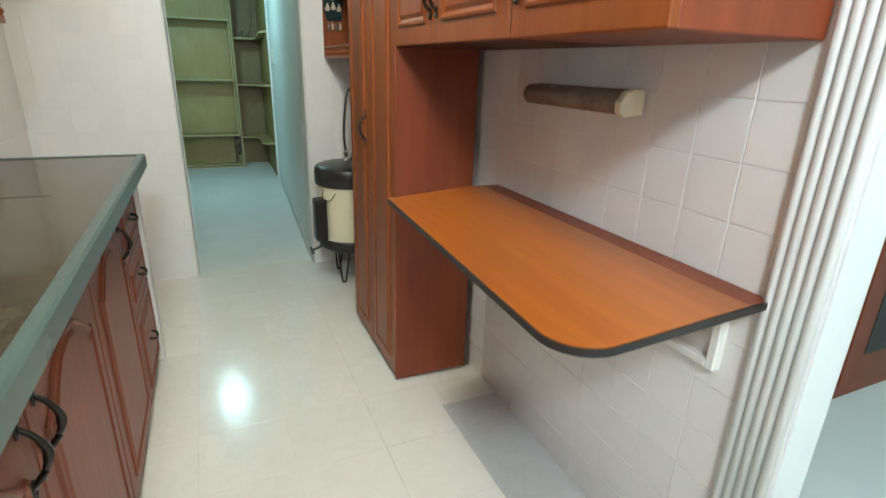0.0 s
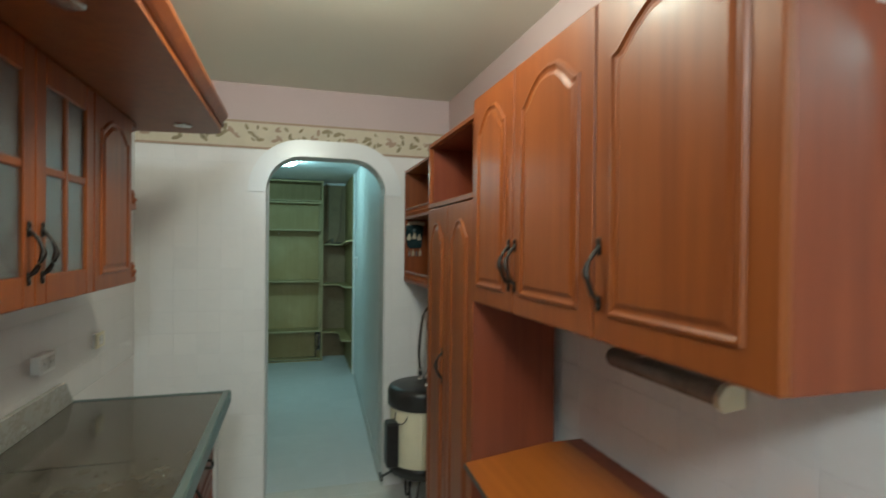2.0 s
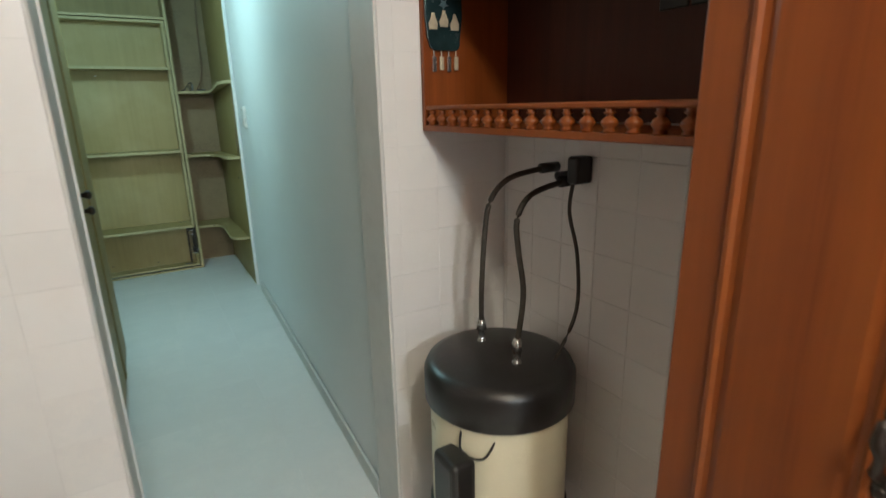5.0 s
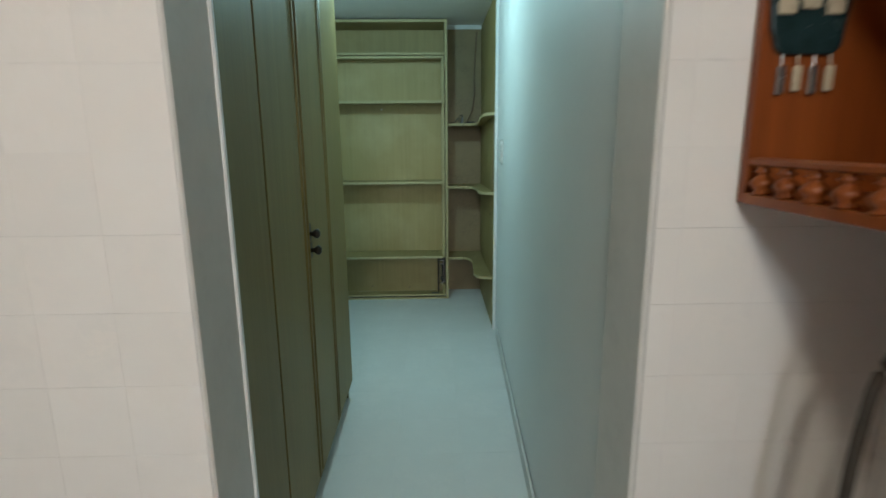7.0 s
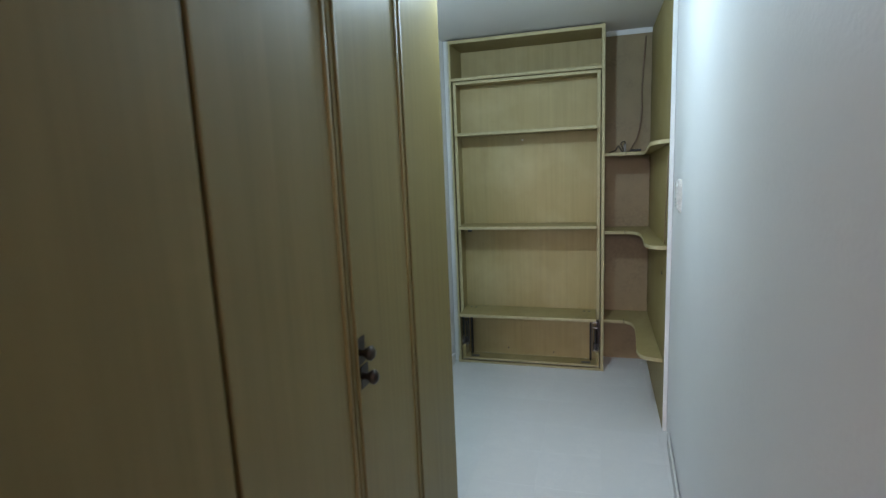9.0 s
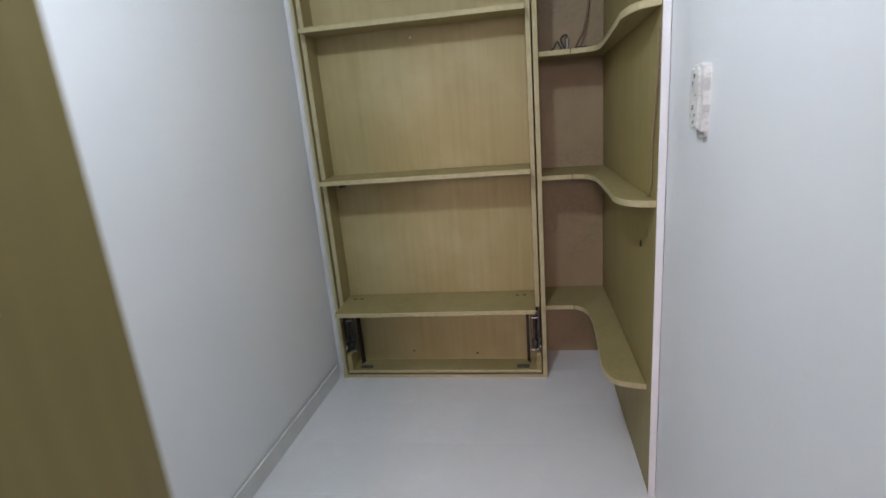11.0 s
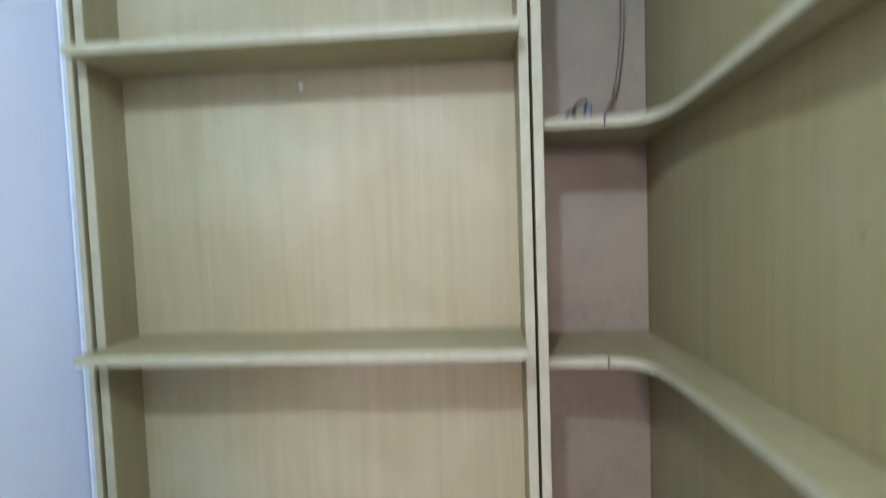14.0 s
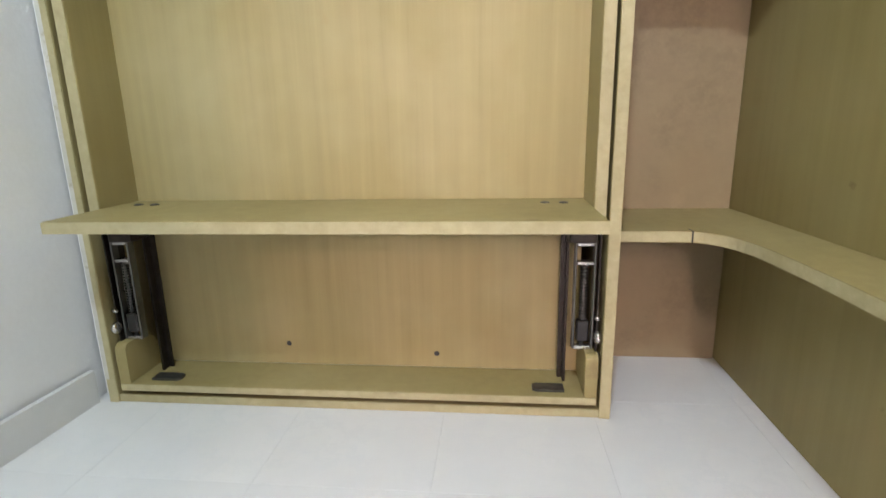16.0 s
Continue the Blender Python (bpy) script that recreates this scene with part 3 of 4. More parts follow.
# open shelf with galleries, over the water heater
OX, OY0, OY1, OZ0, OZ1 = 0.838, -0.868, -0.004, 1.298, 2.0
osh = thing("open_shelf", (1.0, -0.44, OZ0), "cherry open wall shelf with turned spindle galleries", "shelf")
part("side_panel", box(OX, XR - 0.002, OY1 - 0.018, OY1, OZ0, OZ1, 0.002), CHERRY, osh)
part("side_panel", box(OX, XR - 0.002, OY0, OY0 + 0.018, OZ0, OZ1, 0.002), CHERRY, osh)
# back board in the darkened cherry, recess shade painted in
part("back_panel", box(XR - 0.012, XR - 0.003, OY0 + 0.018, OY1 - 0.018, OZ0 + 0.02, OZ1 - 0.02), CHERRY_SHADED, osh)
for z in (OZ0, 1.69, OZ1 - 0.02):
    part("shelf", box(OX - 0.002, XR - 0.012, OY0 + 0.018, OY1 - 0.018, z, z + 0.016, 0.002), CHERRY, osh)
for z in (OZ0 + 0.016, 1.706):
    part("gallery_rail", box(OX, OX + 0.016, OY0 + 0.018, OY1 - 0.018, z + 0.040, z + 0.052, 0.003), CHERRY, osh)
    spindles(osh, [(OX + 0.008, -0.048 - k * 0.0513, z) for k in range(16)], 0.040)
panels("dark_tile", osh, PANEL_DARK, (XR - 0.018, XR - 0.012, -0.676, -0.610, 1.543, 1.62), (XR - 0.018, XR - 0.012, -0.603, -0.537, 1.543, 1.62), bevel=0.002, label="dark glass tile")

# painted plaque on the shelf's end panel
PY = OY1 - 0.018
orn = thing("wall_ornament", (0.895, PY, 1.53), "dark teal wall plaque with white motifs and hanging tags", "ornament")
shield = arc(0.865, 1.615, 0.012, 180, 90, 4) + arc(0.93, 1.615, 0.012, 90, 0, 4) + [(0.942, 1.575), (0.936, 1.53)] + arc(0.922, 1.515, 0.014, 0, -90, 4) + arc(0.876, 1.515, 0.014, 270, 180, 4) + [(0.857, 1.53), (0.853, 1.575)]
part("board", prism(shield, "y", PY - 0.010, PY - 0.0005, 0.002), FIG_GREEN, orn)
for k in range(6):
    x = 0.862 + k * 0.0145
    z = 1.632 + 0.006 * math.sin(k * 0.65)
    part("letter_bar", tube(bmesh.new(), smooth_path([(x, PY - 0.008, z - 0.012), (x + 0.008, PY - 0.009, z + 0.010), (x + 0.012, PY - 0.008, z - 0.010)], 3), 0.0042, 6), FIG_WHITE, orn, "white raised letter stroke", smooth=True)
for k in range(3):
    x, z = 0.870 + k * 0.026, 1.558 + 0.006 * (k % 2)
    part("motif", prism([(x - 0.009, z - 0.014), (x + 0.009, z - 0.014), (x + 0.011, z - 0.002), (x + 0.004, z + 0.010), (x + 0.003, z + 0.020), (x - 0.003, z + 0.020), (x - 0.004, z + 0.010), (x - 0.011, z - 0.002)], "y", PY - 0.014, PY - 0.0095, 0.0015), FIG_WHITE, orn, "white bottle-shaped motif")
for k in range(4):
    x = 0.872 + k * 0.018
    bm = tube(bmesh.new(), [(x, PY - 0.006, 1.506), (x + 0.001, PY - 0.007, 1.488)], 0.0013, 5)
    add_box(bm, x - 0.004, x + 0.006, PY - 0.010, PY - 0.005, 1.456 + 0.004 * (k % 2), 1.489, 0.0015)
    part("hanging_tag", bm, FIG_WHITE if k % 2 else CHROME, orn, "small pale hanging tag")

star = [(0.896 + (0.011 if k % 2 else 0.005) * math.sin(k * math.pi / 5), 1.597 + (0.011 if k % 2 else 0.005) * math.cos(k * math.pi / 5)) for k in range(10)]
part("star", prism(star, "y", PY - 0.013, PY - 0.0095), plain("grey_blue_glaze", (0.10, 0.16, 0.18), 0.3), orn, "grey-blue star")
orn.scale = (1.28, 1.0, 1.2)
orn.location.z += 0.012

# folding table
TZ = 0.864
ftab = thing("folding_table", (0.95, -2.2, 0.7), "orange wood laminate wall table with a black edge", "table")


def table_line(grow, back):
    """The top's outline: a slanting end, a slightly slanting front and one rounded corner."""
    left = [(back, -1.650 + grow), (1.0, -1.652 + grow), (0.672 - grow, -1.738 + grow)]
    return left + arc(0.627 + 0.085, -2.763 + 0.085, 0.085 + grow, 176, 270, 8) + [(back, -2.735 - grow)]


part("tabletop", prism(table_line(0.0, 1.065), "z", TZ - 0.018, TZ), TABLE, ftab)
part("edge_band", prism(table_line(0.003, XR - 0.004), "z", TZ - 0.0165, TZ - 0.0015), EDGE, ftab, "black rubber edge band")
# rail along the wall; its darker red also carries the shadow there
part("wall_rail", box(1.067, XR - 0.001, -2.733, -1.652, TZ - 0.019, TZ - 0.0003, 0.001), CHERRY_RED, ftab, "red wall rail, its darker tone standing in for shadow")

# framed hatch below the table
hatch = thing("wall_vent", (XR, -2.56, 0.74), "white framed vent in the tiled wall below the table", "vent")
panels("frame_strip", hatch, OUTLET, (XR - 0.022, XR + 0.004, -2.662, -2.640, 0.662, 0.84), (XR - 0.022, XR + 0.004, -2.452, -2.43, 0.662, 0.84), (XR - 0.022, XR + 0.004, -2.640, -2.452, 0.662, 0.682), (XR - 0.022, XR + 0.004, -2.640, -2.452, 0.82, 0.84), bevel=0.003)
part("backing", box(XR - 0.003, XR + 0.004, -2.640, -2.452, 0.682, 0.82), CONCRETE_PAINT, hatch)

# old lamp fitting below the wall cabinets
fit_lamp = thing("under_cabinet_lamp", (XR - 0.05, -2.1, 1.2), "unlit yellowed tube lamp with a cream end cap on the tiles", "lamp")
bm = bmesh.new()
lathe(bm, (0, 0, 0), [(0.024, 0.0), (0.029, 0.01), (0.029, 0.41), (0.024, 0.42)], 16)
bmesh.ops.rotate(bm, verts=bm.verts, cent=(0, 0, 0), matrix=Matrix.Rotation(radians(-90), 3, "X"))
bmesh.ops.translate(bm, verts=bm.verts, vec=(XR - 0.05, -2.315, 1.205))
part("diffuser", bm, SMOKED, fit_lamp, "brown smoked plastic tube", smooth=True)
part("end_cap", prism([(XR - 0.010, 1.178), (XR - 0.066, 1.172), (XR - 0.081, 1.184), (XR - 0.082, 1.208), (XR - 0.066, 1.230), (XR - 0.042, 1.238), (XR - 0.010, 1.236)], "y", -2.333, -2.311, 0.004), CREAM, fit_lamp, "cream plastic end cap")
part("back_plate", box(XR - 0.02, XR - 0.002, -2.325, -1.875, 1.18, 1.235, 0.003), SMOKED, fit_lamp)

# water heater in the corner
UX, UY = 0.898, -0.285
urn = thing("water_heater", (UX, UY, 0), "cream electric water heater with black lid on wire legs", "water heater")
part("tank", lathe(bmesh.new(), (UX, UY, 0), [(0.184, 0.255), (0.189, 0.27), (0.189, 0.60), (0.184, 0.615)], 40), CREAM, urn, "cream enamelled tank", smooth=True)
part("lid", lathe(bmesh.new(), (UX, UY, 0), [(0.198, 0.600), (0.204, 0.606), (0.204, 0.685), (0.194, 0.705), (0.168, 0.715), (0.05, 0.718), (0.01, 0.719)], 40), BLACK_PLASTIC, urn, "black domed lid", smooth=True)
part("bottom_ring", lathe(bmesh.new(), (UX, UY, 0), [(0.10, 0.185), (0.150, 0.195), (0.194, 0.225), (0.197, 0.272), (0.190, 0.278)], 40), BLACK_PLASTIC, urn, "black bottom ring", smooth=True)
part("control_box", box(UX - 0.235, UX - 0.165, UY - 0.135, UY - 0.035, 0.285, 0.535, 0.015, 3), BLACK_PLASTIC, urn, "black control box")
for a in (235, 355, 115):
    bm = bmesh.new()
    c, s = math.cos(radians(a)), math.sin(radians(a))
    tx, ty = -s, c
    foot = (UX + 0.135 * c, UY + 0.135 * s, 0.006)
    tube(bm, smooth_path([(UX + 0.12 * c + tx * 0.035, UY + 0.12 * s + ty * 0.035, 0.20), (foot[0] + tx * 0.012, foot[1] + ty * 0.012, 0.02), foot, (foot[0] - tx * 0.012, foot[1] - ty * 0.012, 0.02), (UX + 0.12 * c - tx * 0.035, UY + 0.12 * s - ty * 0.035, 0.20)], 4), 0.006, 7)
    part("leg", bm, BLACK_PLASTIC, urn, "black hairpin wire leg", smooth=True)
bm = bmesh.new()
tube(bm, smooth_path([(UX - 0.165, UY - 0.07, 0.60), (UX - 0.182, UY - 0.09, 0.54), (UX - 0.145, UY - 0.135, 0.53), (UX - 0.105, UY - 0.145, 0.60)], 6), 0.003, 6)
part("wire", bm, BLACK_PLASTIC, urn, smooth=True)
bm = bmesh.new()
tube(bm, [(UX - 0.17, UY - 0.03, 0.235), (UX - 0.25, UY - 0.04, 0.205)], 0.008, 8)
tube(bm, [(UX - 0.25, UY - 0.075, 0.20), (UX - 0.25, UY - 0.005, 0.212)], 0.009, 8)
part("drain_tap", bm, STEEL, urn, "dark drain tap", smooth=True)
for (x, y) in ((0.905, -0.192), (0.905, -0.352)):
    part("fitting", lathe(bmesh.new(), (x, y, 0.70), [(0.013, 0), (0.013, 0.02), (0.010, 0.022), (0.010, 0.05), (0.014, 0.052), (0.014, 0.07), (0.009, 0.085)], 12), CHROME, urn, "chrome hose fitting", smooth=True)
bm = bmesh.new()
tube(bm, smooth_path([(0.905, -0.192, 0.77), (0.892, -0.212, 0.88), (0.905, -0.208, 1.03), (0.925, -0.206, 1.12), (0.98, -0.215, 1.175), (XR - 0.05, -0.236, 1.196)], 6), 0.0075, 10)
part("hose", bm, HOSE, urn, "braided water hose", smooth=True)
bm = bmesh.new()
tube(bm, smooth_path([(0.905, -0.352, 0.77), (0.928, -0.345, 0.90), (0.918, -0.335, 1.01), (0.92, -0.325, 1.09), (0.97, -0.316, 1.145), (XR - 0.05, -0.312, 1.168)], 6), 0.0075, 10)
part("hose", bm, HOSE, urn, "braided water hose", smooth=True)
bm = bmesh.new()
tube(bm, smooth_path([(1.0, -0.39, 0.71), (1.06, -0.40, 0.84), (1.085, -0.37, 0.98), (1.085, -0.335, 1.09), (XR - 0.045, -0.345, 1.175)], 6), 0.005, 8)
part("power_cord", bm, HOSE, urn, "grey power cord", smooth=True)
tap = thing("wall_valve", (XR, -0.28, 1.18), "dark water valve pair and plug on the tiled wall", "valve")
for p, q, r in (((XR - 0.001, -0.236, 1.197), (XR - 0.06, -0.236, 1.196), 0.014), ((XR - 0.001, -0.312, 1.170), (XR - 0.06, -0.312, 1.168), 0.015), ((XR - 0.035, -0.350, 1.19), (XR - 0.035, -0.275, 1.178), 0.012)):
    part("valve_stub", tube(bmesh.new(), [p, q], r, 10), BLACK_PLASTIC, tap, smooth=True)
part("plug", box(XR - 0.058, XR - 0.001, -0.368, -0.330, 1.165, 1.235, 0.008, 2), BLACK_PLASTIC, tap, "black plug")

# ---- counter side ----
CF, CT = -0.093, 0.9
ctr = thing("worktop", (-0.39, -2.9, CT - 0.05), "dark olive granite worktop with a grey-green front edge", "worktop")
SX0, SX1, SY0, SY1 = XL + 0.085, -0.305, -2.44, -1.955
part("slab", boxes((XL + 0.001, CF - 0.012, SY1, -0.87, CT - 0.045, CT - 0.004), (XL + 0.001, CF - 0.012, -4.95, SY0, CT - 0.045, CT - 0.004), (XL + 0.001, SX0, SY0, SY1, CT - 0.045, CT - 0.004), (SX1, CF - 0.012, SY0, SY1, CT - 0.045, CT - 0.004)), GRANITE, ctr)
sink = thing("sink", ((SX0 + SX1) / 2, (SY0 + SY1) / 2, CT), "shallow stainless steel sink set into the worktop", "sink")
panels("rim", sink, SINK_STEEL, (SX0 - 0.015, SX1 + 0.015, SY1 - 0.002, SY1 + 0.015, CT - 0.004, CT), (SX0 - 0.015, SX1 + 0.015, SY0 - 0.015, SY0 + 0.002, CT - 0.004, CT), (SX0 - 0.015, SX0 + 0.002, SY0 + 0.002, SY1 - 0.002, CT - 0.004, CT), (SX1 - 0.002, SX1 + 0.015, SY0 + 0.002, SY1 - 0.002, CT - 0.004, CT), bevel=0.0015)
part("basin", boxes((SX0, SX1, SY0, SY1, CT - 0.046, CT - 0.044), (SX0, SX0 + 0.002, SY0, SY1, CT - 0.044, CT - 0.004), (SX1 - 0.002, SX1, SY0, SY1, CT - 0.044, CT - 0.004), (SX0 + 0.002, SX1 - 0.002, SY0, SY0 + 0.002, CT - 0.044, CT - 0.004), (SX0 + 0.002, SX1 - 0.002, SY1 - 0.002, SY1, CT - 0.044, CT - 0.004)), SINK_STEEL, sink)
part("drain", lathe(bmesh.new(), ((SX0 + SX1) / 2, (SY0 + SY1) / 2, CT - 0.0438), [(0.045, 0.0), (0.043, 0.003), (0.03, 0.001), (0.004, 0.001)], 20), STEEL, sink, "round drain", smooth=True)
part("front_edge", prism([(CF - 0.030, CT - 0.004), (CF - 0.026, CT), (CF - 0.006, CT), (CF, CT - 0.006), (CF, CT - 0.052), (CF - 0.012, CT - 0.055), (CF - 0.012, CT - 0.004)], "y", -4.95, -0.858), GRANITE_EDGE, ctr, "grey-green rounded edge")
part("end_edge", prism([(-0.882, CT - 0.004), (-0.878, CT), (-0.864, CT), (-0.858, CT - 0.006), (-0.858, CT - 0.052), (-0.87, CT - 0.055), (-0.87, CT - 0.004)], "x", XL + 0.001, CF - 0.030), GRANITE_EDGE, ctr, "grey-green rounded edge")
part("upstand", prism([(-4.95, CT - 0.004), (-0.872, CT - 0.004), (-0.945, CT + 0.088), (-0.955, CT + 0.092), (-4.95, CT + 0.092)], "x", XL + 0.001, XL + 0.021, 0.002), UPSTAND, ctr, "grey marble upstand with a slanted end")
part("joint", box(XL + 0.06, -0.27, -1.555, -1.551, CT - 0.0045, CT - 0.0032), EDGE, ctr, "dark open joint")

BF = -0.145
low = thing("base_cabinet", (-0.41, -1.19, 0), "cherry drawer cabinet with three panelled drawers under the worktop", "cabinet", "cherry base cabinets")
part("body", box(XL + 0.002, BF - 0.021, -1.408, -0.985, 0.0, CT - 0.056, 0.002), CHERRY_SHADED, low)
for z0, z1 in ((0.605, 0.832), (0.412, 0.60), (0.06, 0.407)):
    front(low, "drawer", BF, 1, -1.408, -0.985, z0, z1, 0.0, 0.04, CHERRY_RED, handle="drop")
segs = [(-1.41 - 0.52 * (k + 1), -1.412 - 0.52 * k, "bow_high_near" if k % 2 else "bow_high") for k in range(6)]
for y0, y1, hd in segs:
    low = thing("base_cabinet", (-0.41, (y0 + y1) / 2, 0), "cherry base cabinet with an arched panel door under the worktop", "cabinet", "cherry base cabinets")
    part("body", box(XL + 0.002, BF - 0.021, y0 + 0.001, y1 - 0.001, 0.0, CT - 0.056, 0.002), CHERRY_SHADED, low)
    front(low, "door", BF, 1, y0, y1, 0.06, 0.835, 0.09, 0.06, CHERRY_RED, handle=hd)
structure(part("wall_counter_end", box(XL, BF + 0.012, -0.983, -0.918, 0, CT - 0.056, 0.004), WHITE_PAINT), "white tiled end wall of the counter")

# wall cabinets over the counter
LX, LZ0, LZ1 = -0.44, 1.372, 2.0
lc = thing("wall_cabinet", (-0.56, -1.9, LZ0), "cherry wall cabinet with small-paned frosted glass doors", "cabinet", "cherry wall cabinets")
panels("carcass_board", lc, CHERRY, (XL + 0.002, LX - 0.02, -2.47, -2.452, LZ0, LZ1), (XL + 0.002, LX - 0.02, -1.392, -1.376, LZ0, LZ1), (XL + 0.002, LX - 0.02, -2.452, -1.392, LZ0, LZ0 + 0.018), (XL + 0.002, LX - 0.02, -2.452, -1.392, LZ1 - 0.018, LZ1), (XL + 0.002, XL + 0.012, -2.452, -1.392, LZ0 + 0.018, LZ1 - 0.018))
for y0, y1, hy in ((-1.757, -1.377, -1.722), (-2.137, -1.757, -1.792), (-2.47, -2.137, -2.175)):
    w = 0.058
    ym = (y0 + y1) / 2
    dr = part("glass_door", box(LX - 0.02, LX, y0 + 0.002, y0 + w, LZ0, LZ1, 0.003), CHERRY, lc)
    part("stile", box(LX - 0.02, LX, y1 - w, y1 - 0.002, LZ0, LZ1, 0.003), CHERRY, dr)
    panels("rail", dr, CHERRY, (LX - 0.02, LX, y0 + w, y1 - w, LZ0, LZ0 + 0.075), (LX - 0.02, LX, y0 + w, y1 - w, LZ1 - 0.075, LZ1), bevel=0.003)
    panels("glazing_bar", dr, CHERRY, (LX - 0.017, LX - 0.003, ym - 0.011, ym + 0.011, LZ0 + 0.075, LZ1 - 0.075), (LX - 0.017, LX - 0.003, y0 + w, ym - 0.011, 1.70, 1.722), (LX - 0.017, LX - 0.003, ym + 0.011, y1 - w, 1.70, 1.722), bevel=0.003)
    part("pane", box(LX - 0.013, LX - 0.009, y0 + w, y1 - w, LZ0 + 0.075, LZ1 - 0.075), GLASS, dr, "frosted glass pane")
    bow_handle(dr, LX, hy, LZ0 + 0.13, 1)
lc2 = thing("wall_cabinet", (-0.56, -1.18, LZ0), "cherry wall cabinet with a plain panelled door", "cabinet", "cherry wall cabinets")
part("body", box(XL + 0.002, LX - 0.021, -1.372, -0.988, LZ0, LZ1, 0.002), CHERRY, lc2)
front(lc2, "door", LX, 1, -1.372, -0.986, LZ0, LZ1, 0.05, 0.05)
es = thing("end_shelf", (-0.56, -0.9, LZ0), "cherry open end shelf with rounded boards and spindles", "shelf")
for z in (LZ0, 1.66, LZ1 - 0.02):
    ln = [(XL + 0.002, -0.984), (LX - 0.005, -0.984), (LX - 0.005, -0.92)] + arc(LX - 0.10, -0.92, 0.095, 0, 90, 8) + [(XL + 0.002, -0.825)]
    part("board", prism(ln, "z", z, z + 0.02), CHERRY, es)
for z in (LZ0 + 0.02, 1.68):
    bend = [(LX - 0.018, -0.984), (LX - 0.018, -0.92)] + [(x, y) for x, y in arc(LX - 0.10, -0.92, 0.082, 15, 90, 5)] + [(LX - 0.16, -0.838), (LX - 0.21, -0.838)]
    spindles(es, [(x, y, z) for x, y in [(LX - 0.018, -0.955)] + bend[1:]], 0.048)
    bm = tube(bmesh.new(), [(x, y, z + 0.052) for x, y in bend + [(XL + 0.002, -0.838)]], 0.007, 8)
    part("rail", bm, CHERRY, es, smooth=True)

# overhanging light cornice
cn = thing("cornice", (-0.4, -2.5, LZ1), "dark cherry overhanging cornice with recessed spotlights", "cornice")
ln = [(XL + 0.002, -4.9), (-0.138, -4.9), (-0.138, -0.87)] + arc(-0.218, -0.865, 0.08, 0, 70, 6) + [(XL + 0.002, -0.74)]
part("board", prism(ln, "z", LZ1 + 0.003, LZ1 + 0.022), CHERRY, cn)
part("fascia", prism([(-0.178, LZ1 + 0.022), (-0.133, LZ1 + 0.022), (-0.125, LZ1 + 0.03), (-0.133, LZ1 + 0.04), (-0.113, LZ1 + 0.065), (-0.113, LZ1 + 0.08), (-0.178, LZ1 + 0.08)], "y", -4.9, -0.86), CHERRY, cn)
for y in (-0.95, -2.05):
    part("spotlight", lathe(bmesh.new(), (-0.27, y, LZ1 - 0.004), [(0.030, 0), (0.034, 0.002), (0.034, 0.008), (0.02, 0.012)], 20), CHROME, cn, "unlit chrome spotlight ring", smooth=True)

# sockets on the left wall
for y, z, half, deep, lab in ((-1.122, 1.106, 0.058, 0.030, "white double socket box standing proud of the tiles"), (-0.578, 1.089, 0.052, 0.020, "single beige socket on the tiled wall")):
    so = thing("wall_socket", (XL, y, z), lab, "socket", "kitchen sockets")
    front_x = XL + deep
    part("back_box", box(XL - 0.001, front_x - 0.006, y - half + 0.003, y + half - 0.003, z - 0.031, z + 0.031, 0.002), OUTLET, so, "white back box")
    part("plate", box(front_x - 0.006, front_x, y - half, y + half, z - 0.034, z + 0.034, 0.0025, 2), OUTLET if half > 0.055 else CREAM, so)
    for s0 in ((-0.026, 0.026) if half > 0.055 else (0.0,)):
        part("outlet_face", box(front_x - 0.0005, front_x + 0.0015, y + s0 - 0.018, y + s0 + 0.018, z - 0.02, z + 0.02, 0.004, 2), OUTLET, so)
        for s1 in (-0.007, 0.007):
            part("slot", box(front_x + 0.0012, front_x + 0.0018, y + s0 + s1 - 0.0015, y + s0 + s1 + 0.0015, z - 0.006, z + 0.006), PLASTIC_DARK, so)

# marble strip at the foot of the tiled wall
structure(part("trim_marble_strip", box(0.89, XR - 0.002, -2.72, -1.74, -0.004, 0.003, 0.001), MARBLE), "grey marble strip in the floor")

# wooden cupboard in the next room
cup = thing("hall_cupboard", (2.3, -2.1, 0), "reddish wooden cupboard with dark glazed doors in the next room", "cupboard")
part("body", box(1.75, 3.1, -2.295, -1.88, 0.0, 1.9, 0.004), CHERRY_RED, cup)
part("plinth", box(1.74, 3.11, -2.305, -2.296, 0.0, 0.055, 0.002), CHERRY_RED, cup)
for x0, x1 in ((1.76, 2.42), (2.43, 3.09)):
    dr = part("door", box(x0, x1, -2.315, -2.295, 0.06, 1.88, 0.004), CHERRY_RED, cup)
    part("pane", box(x0 + 0.11, x1 - 0.09, -2.318, -2.314, 0.20, 1.76, 0.002), PANEL_DARK, dr, "dark glass pane")
    part("knob", lathe(bmesh.new(), ((x1 - 0.05) if x0 < 2 else x0 + 0.05, -2.335, 0.95), [(0.012, 0), (0.018, 0.01), (0.012, 0.03)], 12), BRONZE, dr, smooth=True)

